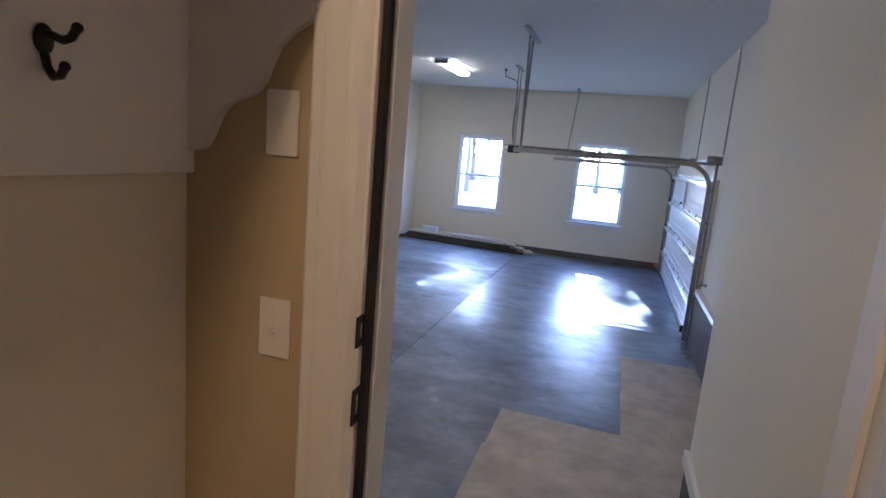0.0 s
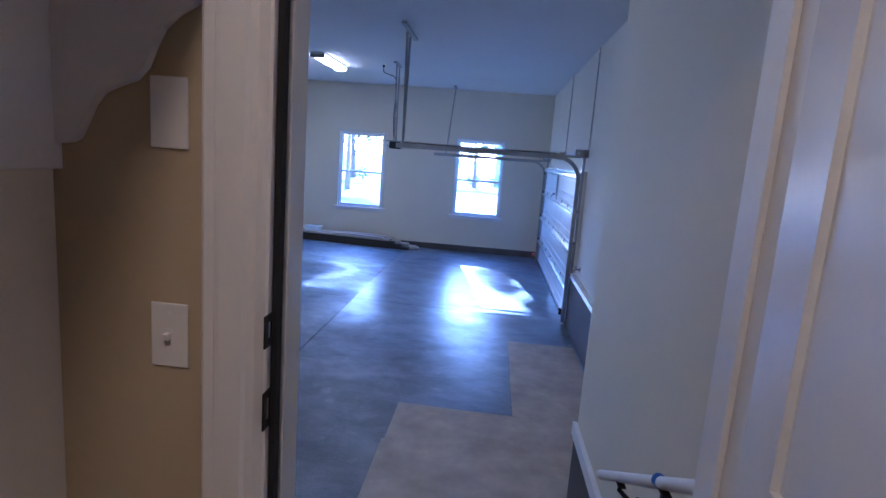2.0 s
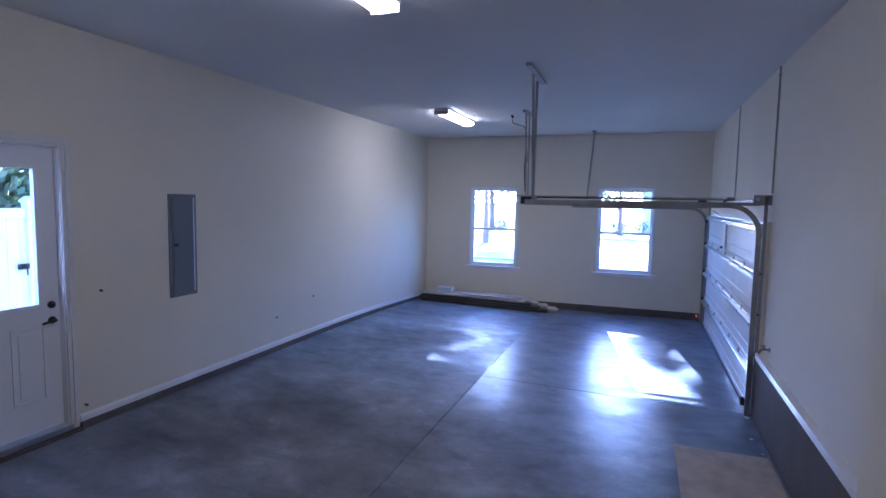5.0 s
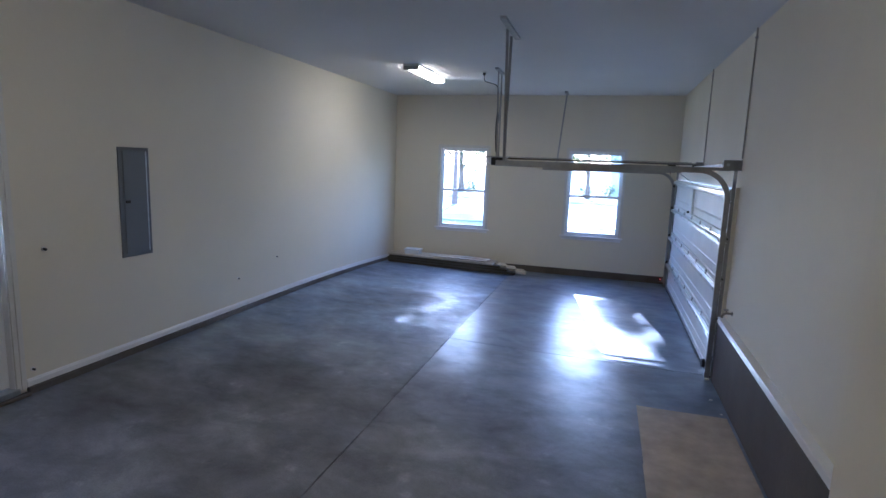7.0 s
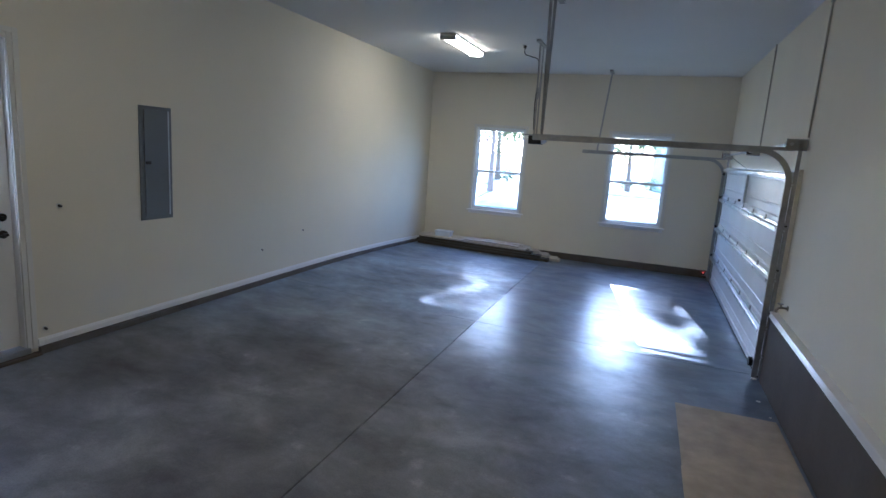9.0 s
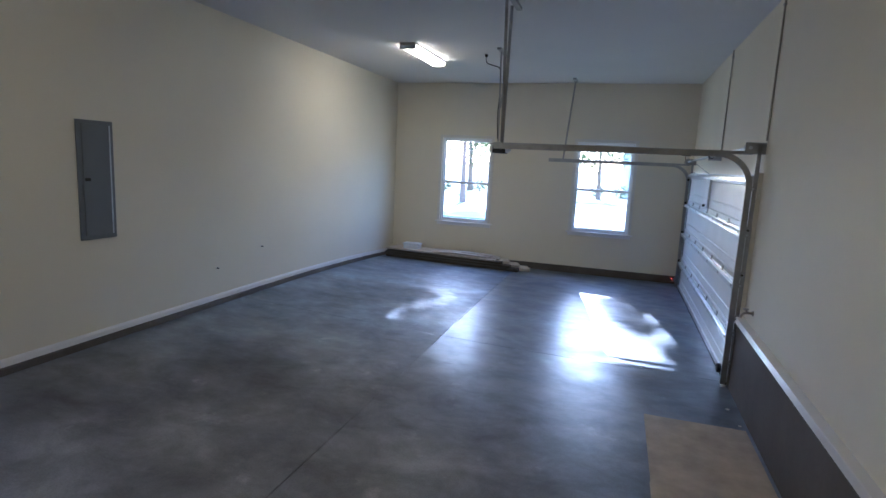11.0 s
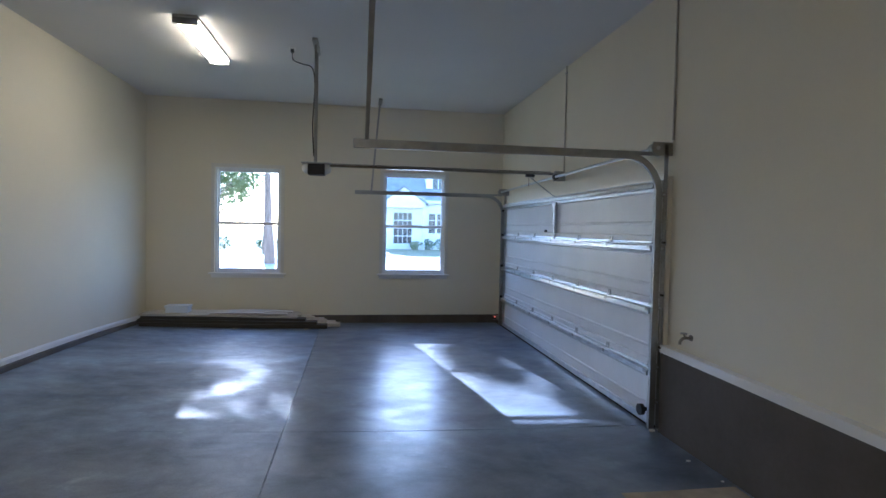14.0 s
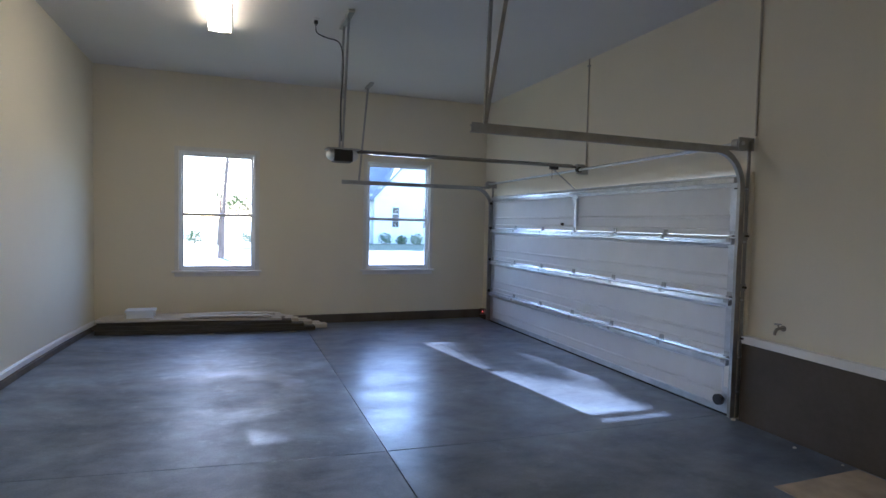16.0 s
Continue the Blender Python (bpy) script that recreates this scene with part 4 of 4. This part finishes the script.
part("weather_strip", bm, M_RUBBER, dr, "black weather strip")
prof = [(0.0, 0.0), (0.0, 0.011), (0.006, 0.016), (0.022, 0.014), (0.026, 0.020), (0.034, 0.021), (0.072, 0.020), (0.078, 0.014), (0.092, 0.014), (0.098, 0.008), (0.104, 0.0)]
for side in (-1, 1):
    xb = DX0 - 0.006 if side < 0 else DX1 + 0.010
    pr = [(xb + side * 1.075 * (0.104 - u), YH - 0.1305 - v) for u, v in prof]
    part("casing", extrude_profile(pr, "z", DZ0, DZ1 + 0.11), M_TRIM, dr)
part("head_casing", bx((DX0 - 0.009, YH - 0.150, DZ1 + 0.008), (DX1 + 0.009, YH - 0.1305, DZ1 + 0.11), 0.004), M_TRIM, dr)
for z, hh in ((1.872, 0.030), (1.722, 0.036)):
    bm = bmesh.new()
    y0, y1 = YH - 0.150, YH - 0.110
    for a, b in (((y0, z - hh), (y0 + 0.014, z + hh)), ((y1 - 0.011, z - hh), (y1, z + hh)), ((y0 + 0.014, z + hh - 0.014), (y1 - 0.011, z + hh)), ((y0 + 0.014, z - hh), (y1 - 0.011, z - hh + 0.014))):
        bx((DX0 + 0.0003, a[0], a[1]), (DX0 + 0.004, b[0], b[1]), 0.0008, bm)
    part("strike_plate", bm, M_IRON, dr, "dark bronze strike plate")
part("threshold", bx((DX0 + 0.001, YH - 0.12, DZ0 + 0.001), (DX1 - 0.001, YH + 0.03, DZ0 + 0.022), 0.006), M_TRACK, dr)
# the open leaf, hinged on the right jamb and swung into the hall
W, H, TH = 0.81, DZ1 - DZ0 - 0.03, 0.044
swing = Matrix.Translation((DX1 - 0.004, YH - 0.133, DZ0 + 0.018)) @ Matrix.Rotation(radians(84), 4, "Z")


def leaf_box(a, b, bevel=0.0, bm=None):
    """A box on the leaf: u from the hinge, v out of its garage face, z up."""
    return bx((-b[0], -b[1] + 0.0, a[2]), (-a[0], -a[1], b[2]), bevel, bm, swing)


bm = bmesh.new()
zs = (0.0, 0.24, 0.93, 1.09, H - 0.13, H)
us = (0.0, 0.125, W / 2 - 0.055, W / 2 + 0.055, W - 0.125, W)
for a, b in ((0, 1), (2, 3), (4, 5)):
    leaf_box((us[a], 0, 0), (us[b], TH, H), 0.0, bm)
for a, b in ((0, 1), (2, 3), (4, 5)):
    for u0, u1 in ((us[1], us[2]), (us[3], us[4])):
        leaf_box((u0, 0.0, zs[a]), (u1, TH, zs[b]), 0.0, bm)
lf = part("door_leaf", bm, M_DOORP, dr)
for u0, u1 in ((us[1], us[2]), (us[3], us[4])):
    for za, zb in ((zs[1], zs[2]), (zs[3], zs[4])):
        bm = leaf_box((u0, 0.014, za), (u1, TH - 0.014, zb))
        leaf_box((u0 + 0.012, 0.0105, za + 0.012), (u1 - 0.012, TH - 0.0105, zb - 0.012), 0.003, bm)
        part("recessed_panel", bm, M_DOORP, lf)

# ---- the hall of the house ----
HXL, HXR, HYB, HZC = -1.975, 0.55, -10.4, 3.30
structure(part("wall_hall_left", wall_mesh("x", HXL - 0.1, HXL, HYB, YH - 0.131, DZ0 - 0.1, HZC, []), M_WALL), "pale painted hall wall", "wall")
structure(part("wall_hall_right", wall_mesh("x", HXR, HXR + 0.1, HYB, YH - 0.131, DZ0 - 0.1, HZC, []), M_BEIGE), "beige painted hall wall", "wall")
structure(part("wall_hall_back", wall_mesh("y", HYB - 0.1, HYB, HXL - 0.1, HXR + 0.1, DZ0 - 0.1, HZC, []), M_BEIGE), "beige painted hall wall", "wall")
structure(part("ceiling_hall", bx((HXL - 0.1, HYB - 0.1, HZC + 0.001), (HXR + 0.1, YH - 0.131, HZC + 0.1)), M_CEIL), "white hall ceiling", "ceiling")
hf = structure(part("floor_hall", bx((HXL - 0.1, HYB - 0.1, DZ0 - 0.2), (HXR + 0.1, YH - 0.125, DZ0 - 0.02)), M_CURB), "oak plank floor of the hall", "floor")
x = HXL
while x < HXR - 0.01:
    w = min(0.125, HXR - x)
    part("plank", bx((x + 0.001, HYB, DZ0 - 0.019), (x + w - 0.001, YH - 0.132, DZ0)), M_OAK, hf)
    x += 0.125
hl = thing("hall_light", (-1.42, -8.05, HZC), "round glass ceiling light in the hall", "ceiling light")
part("base", tube([(-1.42, -8.05, HZC - 0.0005), (-1.42, -8.05, HZC - 0.03)], 0.17, None, 28), M_TRIM, hl, smooth=True)
bm = bmesh.new()
bmesh.ops.create_uvsphere(bm, u_segments=24, v_segments=12, radius=1, matrix=Matrix.LocRotScale((-1.42, -8.05, HZC - 0.03), None, (0.15, 0.15, 0.07)))
part("shade", bm, M_HALL_LAMP, hl, smooth=True)

# hook board, shelf and scalloped bracket
YW = YH - 0.131
rk = thing("coat_rack", (HXL, -7.4, 2.13), "white painted coat rack with shelf and black hooks", "coat rack")
part("back_board", bx((HXL + 0.0005, -8.6, 2.13), (HXL + 0.020, YW - 0.0005, 2.474), 0.003), M_TRIM, rk)
part("shelf", bx((HXL + 0.0005, -8.6, 2.475), (HXL + 0.305, YW - 0.0005, 2.497), 0.004), M_TRIM, rk)
prof = [(HXL + 0.021, 2.175), (-1.930, 2.178), (-1.916, 2.186), (-1.900, 2.215), (-1.886, 2.245), (-1.868, 2.266), (-1.840, 2.279), (-1.810, 2.290), (-1.790, 2.312), (-1.776, 2.345), (-1.760, 2.375), (-1.735, 2.398), (-1.705, 2.415), (-1.690, 2.435), (-1.686, 2.474), (HXL + 0.021, 2.474)]
part("scalloped_bracket", extrude_profile(prof, "y", YW - 0.019, YW - 0.0005), M_TRIM, rk)


def coat_hook(y, z):
    xw = HXL + 0.0205
    bm = bmesh.new()
    bmesh.ops.create_uvsphere(bm, u_segments=14, v_segments=8, radius=1, matrix=Matrix.LocRotScale((xw + 0.003, y, z + 0.004), None, (0.007, 0.015, 0.022)))
    tube([(xw + 0.002, y, z + 0.012), (xw + 0.020, y, z + 0.009), (xw + 0.040, y, z + 0.003), (xw + 0.055, y, z + 0.007), (xw + 0.065, y, z + 0.019)], 0.0062, bm, 8)
    tube([(xw + 0.002, y, z - 0.010), (xw + 0.008, y, z - 0.034), (xw + 0.019, y, z - 0.047), (xw + 0.032, y, z - 0.045), (xw + 0.040, y, z - 0.034)], 0.0062, bm, 8)
    for p in ((xw + 0.066, y, z + 0.020), (xw + 0.041, y, z - 0.032)):
        bmesh.ops.create_icosphere(bm, subdivisions=2, radius=0.0078, matrix=Matrix.Translation(p))
    part("hook", bm, M_IRON, rk, "black iron double coat hook", True)


for k in range(4):
    coat_hook(-7.03 - 0.35 * k, 2.318)


def plate(name, xa, xb, za, zb, toggle, label):
    p = thing(name, ((xa + xb) / 2, YW, za), label, "wall plate")
    part("cover_plate", bx((xa, YW - 0.006, za), (xb, YW - 0.0003, zb), 0.003), M_PLATE, p)
    xm, zm = (xa + xb) / 2, (za + zb) / 2
    if toggle:
        part("slot", bx((xm - 0.006, YW - 0.0075, zm - 0.013), (xm + 0.006, YW - 0.0062, zm + 0.013), 0.0005), M_PLATE, p)
        part("toggle", bx((xm - 0.005, YW - 0.020, zm - 0.006), (xm + 0.005, YW - 0.0078, zm + 0.006), 0.001), M_PLATE, p)
    for dz in (-0.042, 0.042):
        part("screw", tube([(xm, YW - 0.0062, zm + dz), (xm, YW - 0.0072, zm + dz)], 0.003, None, 10), M_PLATE, p)


plate("blank_wall_plate", -1.790, -1.722, 2.18, 2.30, False, "blank white wall plate beside the door casing")
plate("light_switch", -1.793, -1.724, 1.785, 1.905, True, "white toggle light switch beside the door casing")

# ---- outside: ground, street, neighbour house, trees and fence ----
ground = structure(part("ground", bx((-600, -600, -0.9), (600, 900, -0.32)), M_LAWN), "lawn around the house", "ground")
bm = bx((-60, 18.0, -0.319), (60, 26.4, -0.28), 0.01)
structure(part("pavement", bm, M_PAVE), "pale sunlit concrete paving beyond the lawn", "pavement")
bm = bx((-90, 26.5, -0.319), (90, 33.5, -0.29), 0.01)
structure(part("road", bm, M_PAVE), "pale street in front of the neighbouring house", "road")
bm = bx((0.3, -3, -0.319), (14, 5.5, -0.10), 0.01)
structure(part("driveway", bm, M_PAVE), "pale concrete driveway before the garage door", "driveway")


def house(name, x0, x1, y, wins, gable, dormers, porch=None):
    hs = thing(name, ((x0 + x1) / 2, y, -0.3), "white two-storey neighbour house with a slate-blue roof", "house", "neighbour houses")
    ze, zr, dp = 4.3, 9.2, 11.0
    part("wall", bx((x0, y, -0.31), (x1, y + dp, ze)), M_SIDING, hs)
    part("roof", extrude_profile([(y - 0.5, ze - 0.05), (y + dp / 2, zr), (y + dp + 0.5, ze - 0.05), (y + dp + 0.5, ze - 0.25), (y - 0.5, ze - 0.25)], "x", x0 - 0.4, x1 + 0.4), M_ROOF, hs)
    part("eave_board", bx((x0 - 0.4, y - 0.56, ze - 0.27), (x1 + 0.4, y - 0.505, ze - 0.03)), M_TRIM, hs)
    if gable:
        ga, gb, gz = gable
        gm = (ga + gb) / 2
        part("gable", extrude_profile([(ga, -0.31), (gb, -0.31), (gb, 3.9), (gm, gz), (ga, 3.9)], "y", y - 1.6, y + 2.5), M_SIDING, hs)
        for s in (-1, 1):
            a, b = (ga - 0.35, gm) if s < 0 else (gb + 0.35, gm)
            za = 3.9 - 0.35 * (gz - 3.9) / (gm - ga)
            part("gable_roof", extrude_profile([(a, za), (b, gz + 0.02), (b, gz + 0.25), (a, za + 0.23)], "y", y - 1.9, y + 3.5), M_ROOF, hs)
    if porch:
        a, b, zp = porch
        m, yp = (a + b) / 2, y - 1.2
        part("porch_gable", extrude_profile([(a, 3.55), (b, 3.55), (b, 3.95), (m, zp), (a, 3.95)], "y", yp, y - 0.005), M_SIDING, hs)
        for q in (-1, 1):
            e = m + q * ((b - a) / 2 + 0.25)
            part("porch_roof", extrude_profile([(e, 3.80), (m, zp + 0.02), (m, zp + 0.20), (e, 3.98)], "y", yp - 0.2, y + 1.6), M_ROOF, hs)
        for xp in (a + 0.12, b - 0.12):
            part("porch_post", bx((xp - 0.11, yp + 0.02, -0.31), (xp + 0.11, yp + 0.24, 3.549), 0.01), M_TRIM, hs)
        dg = part("front_door", bx((m - 0.95, y - 0.08, -0.1), (m + 0.95, y - 0.005, 3.2), 0.01), M_TRIM, hs)
        for j in range(4):
            for k in range(4):
                part("pane", bx((m - 0.85 + j * 0.43, y - 0.10, 0.25 + k * 0.73), (m - 0.47 + j * 0.43, y - 0.081, 0.90 + k * 0.73)), M_DARKGLASS, dg)
    for a, b in dormers:
        yd = y + 1.0
        part("dormer", extrude_profile([(a, 4.6), (b, 4.6), (b, 6.7), ((a + b) / 2, 7.5), (a, 6.7)], "y", yd, yd + 3.5), M_SIDING, hs)
        w = part("window", bx(((a + b) / 2 - 0.6, yd - 0.05, 5.2), ((a + b) / 2 + 0.6, yd - 0.01, 6.5), 0.01), M_TRIM, hs)
        for s in (-1, 1):
            xm = (a + b) / 2 + s * 0.28
            part("pane", bx((xm - 0.24, yd - 0.07, 5.28), (xm + 0.24, yd - 0.051, 6.42)), M_DARKGLASS, w)
    for xm, off in wins:
        yw = y + off
        w = part("window", bx((xm - 0.37, yw - 0.06, 1.15), (xm + 0.37, yw - 0.005, 3.15), 0.01), M_TRIM, hs)
        for j in range(2):
            for k in range(3):
                part("pane", bx((xm - 0.30 + j * 0.31, yw - 0.08, 1.25 + k * 0.62), (xm - 0.01 + j * 0.31, yw - 0.061, 1.81 + k * 0.62)), M_DARKGLASS, w)


house("neighbour_house", -1.0, 24.0, 47.0, [(4.48, 0), (5.28, 0), (9.6, -1.6), (12.6, -1.6), (18.0, 0), (20.0, 0)], (7.6, 16.0, 8.4), [(4.0, 6.3)], (-0.2, 3.7, 5.4))
house("neighbour_house", -46.0, -26.0, 52.0, [(-30.0, 0), (-33.0, 0), (-36.0, 0)], (-43.5, -38.0, 7.6), [])


def leaf_cloud(bm, centre, radii, count, size, rng):
    c = Vector(centre)
    for _ in range(count):
        while True:
            p = Vector((rng.uniform(-1, 1), rng.uniform(-1, 1), rng.uniform(-1, 1)))
            if 0.15 < p.length < 1 and noise.noise(p * 2.3 + c) > -0.22:
                break
        q = c + Vector((p.x * radii[0], p.y * radii[1], p.z * radii[2]))
        n = Vector((rng.uniform(-1, 1), rng.uniform(-1, 1), rng.uniform(-1, 1))).normalized()
        u = n.orthogonal().normalized()
        v = n.cross(u)
        s = size * rng.uniform(0.6, 1.3)
        bm.faces.new([bm.verts.new(q + u * s), bm.verts.new(q + v * s * 0.55), bm.verts.new(q - u * s), bm.verts.new(q - v * s * 0.55)])


def tree(x, y, h, spread, trunk_r, crown_z, count, mat, seed, label, dx=0.0):
    rng = random.Random(seed)
    t = thing("tree", (x, y, -0.32), label, "tree", "trees outside")
    bm = bmesh.new()
    n = 7
    rings = []
    for i in range(n + 1):
        f = i / n
        c = Vector((x + dx * f * f + 0.12 * math.sin(3 * f + seed), y + 0.1 * math.cos(2.3 * f + seed), -0.33 + f * h * 0.92))
        r = trunk_r * (1 - 0.8 * f) * (1.35 if i == 0 else 1)
        rings.append([bm.verts.new(c + Vector((r * math.cos(a), r * math.sin(a), 0))) for a in [2 * math.pi * k / 10 for k in range(10)]])
    for r0, r1 in zip(rings, rings[1:]):
        for k in range(10):
            bm.faces.new((r0[k], r0[(k + 1) % 10], r1[(k + 1) % 10], r1[k]))
    blobs = []
    for k in range(9):
        a = 2.4 * k + rng.uniform(-0.4, 0.4)
        z0 = crown_z + (h - crown_z) * rng.uniform(-0.12, 0.6)
        f = z0 / h
        base = Vector((x + dx * f * f, y, z0 - 0.35 * spread))
        reach = spread * rng.uniform(0.45, 0.95) * (1 - 0.55 * max(0, (z0 - crown_z) / (h - crown_z)))
        tip = base + Vector((reach * math.cos(a), reach * math.sin(a), 0.5 * spread))
        tube([base, base.lerp(tip, 0.5) + Vector((0, 0, 0.06 * spread)), tip], trunk_r * 0.22, bm, 6)
        blobs.append(tip)
    part("trunk", bm, M_BARK, t, smooth=True)
    blobs.append(Vector((x + dx, y, h * 0.95)))
    bm = bmesh.new()
    for c in blobs:
        r = spread * rng.uniform(0.38, 0.6)
        leaf_cloud(bm, c, (r, r, r * 0.8), count // len(blobs), 0.085 * max(1.0, spread / 2.5), rng)
    part("crown", bm, mat, t)


# crown is unseen, added to shade window 1 and dim its floor reflection
tree(-6.9, 25.0, 13.4, 1.9, 0.22, 8.4, 11000, M_LEAF, 3, "tall bare-trunked tree by the street, its unseen green crown added as shade", -0.30)
tree(-10.4, 27.5, 11.5, 2.3, 0.16, 2.9, 8000, M_LEAF_Y, 29, "leafy light green tree by the street")
# added tree: its unseen crown dims the right half of window 2's sun patch
tree(-4.75, 25.6, 13.3, 1.0, 0.12, 10.6, 5200, M_LEAF_Y, 6, "slim tall tree with thin leaves, added to shade the right-hand window", 0.95)
# unseen crown, added for soft partial shade on window 1's sun patch
tree(-8.9, 36.5, 19.5, 1.9, 0.17, 15.6, 2500, M_LEAF, 31, "very tall slim tree, its high thin crown unseen and added as shade", -0.6)
tree(-5.2, 41.0, 7.4, 1.9, 0.10, 2.6, 1500, M_LEAF_Y, 5, "young light green tree on the lawn")
tree(-14.5, 44.0, 9.5, 3.4, 0.25, 3.2, 3200, M_LEAF, 8, "broad green tree across the street")
tree(-20.5, 40.0, 10.5, 3.8, 0.28, 3.4, 3200, M_LEAF, 11, "broad green tree across the street")
tree(-2.9, 42.0, 8.0, 2.3, 0.18, 2.5, 3600, M_LEAF_Y, 14, "light green tree across the street")
tree(-11.5, 2.4, 6.5, 2.3, 0.16, 2.6, 3600, M_LEAF, 17, "green tree behind the white fence")
tree(-12.6, -0.9, 6.0, 2.2, 0.16, 2.4, 3600, M_LEAF_Y, 19, "light green tree behind the white fence")
tree(-13.5, 6.0, 7.0, 2.5, 0.18, 2.6, 3200, M_LEAF, 23, "green tree behind the white fence")


def shrub(x, y, r, mat, seed):
    rng = random.Random(seed)
    s = thing("shrub", (x, y, -0.32), "rounded green shrub on the lawn", "shrub", "shrubs along the house")
    bm = bmesh.new()
    leaf_cloud(bm, (x, y, -0.3 + r * 0.75), (r, r, r * 0.8), 260, 0.09, rng)
    part("leaves", bm, mat, s)
    bm = tube([(x, y, -0.33), (x + 0.03, y, 0.1)], 0.04, None, 6)
    tube([(x, y, 0.0), (x + r * 0.5, y, r * 0.6)], 0.02, bm, 5)
    part("stem", bm, M_BARK, s)


for k, (x, y) in enumerate([(2.8, 45.8), (4.0, 45.9), (5.3, 45.7), (6.4, 45.9), (8.4, 44.4), (9.9, 44.3), (11.4, 44.5), (13.2, 44.4), (-8.6, 43.5), (-7.2, 44.2), (-10.4, 44.0), (-3.0, 46.0), (-1.0, 46.0), (-16.0, 41.5), (-13.0, 42.0)]):
    shrub(x, y, 0.55 + 0.25 * ((k * 7) % 5) / 5, M_LEAF if k % 3 else M_LEAF_Y, 40 + k)

for k in range(7):
    rng = random.Random(90 + k)
    x, y = -10.9 - 0.5 * (k % 2), -3.4 + 1.35 * k
    s = thing("bush", (x, y, -0.32), "tall leafy green bush behind the white fence", "bush", "bushes behind the fence")
    bm = bmesh.new()
    for _ in range(5):
        leaf_cloud(bm, (x + rng.uniform(-0.5, 0.5), y + rng.uniform(-0.6, 0.6), rng.uniform(0.9, 2.9)), (0.8, 0.8, 0.75), 420, 0.085, rng)
    part("leaves", bm, M_LEAF if k % 2 else M_LEAF_Y, s)
    bm = bmesh.new()
    for _ in range(4):
        tube([(x, y, -0.33), (x + rng.uniform(-0.2, 0.2), y + rng.uniform(-0.2, 0.2), 0.7), (x + rng.uniform(-0.6, 0.6), y + rng.uniform(-0.6, 0.6), 2.4)], 0.03, bm, 6)
    part("stems", bm, M_BARK, s)

# white fence and gate outside the side door
FX = -8.5


def fence_panel(y0, y1, gate):
    f = thing("fence_gate" if gate else "fence", (FX, (y0 + y1) / 2, -0.32), "white vinyl privacy gate with a black latch" if gate else "white vinyl privacy fence panel", "gate" if gate else "fence", "white vinyl fence")
    part("post", bx((FX - 0.06, y0 - 0.06, -0.33), (FX + 0.06, y0 + 0.06, 2.20), 0.006), M_VINYL, f)
    part("post_cap", extrude_profile([(y0 - 0.075, 2.201), (y0 + 0.075, 2.201), (y0 + 0.075, 2.23), (y0, 2.28), (y0 - 0.075, 2.23)], "x", FX - 0.075, FX + 0.075), M_VINYL, f)
    for z in (-0.18, 2.0):
        part("rail", bx((FX - 0.03, y0 + 0.062, z), (FX + 0.03, y1 - 0.062, z + 0.13), 0.004), M_VINYL, f)
    y = y0 + 0.063
    while y < y1 - 0.07:
        part("slat", bx((FX - 0.012, y, -0.049), (FX + 0.012, min(y + 0.148, y1 - 0.063), 1.999), 0.003), M_VINYL, f)
        y += 0.15
    if gate:
        yl = y1 - 0.10
        part("latch", bx((FX + 0.031, yl - 0.09, 1.37), (FX + 0.055, yl + 0.07, 1.44), 0.005), M_IRON, f, "black gate latch")
        part("latch_handle", tube([(FX + 0.055, yl - 0.02, 1.42), (FX + 0.10, yl - 0.02, 1.40), (FX + 0.10, yl - 0.02, 1.30)], 0.010, None, 8), M_IRON, f)


for y0, y1, g in ((-6.9, -4.85, 0), (-4.85, -2.95, 0), (-2.95, -1.85, 1), (-1.85, 0.4, 0), (0.4, 2.6, 0), (2.6, 4.8, 0)):
    fence_panel(y0, y1, g)
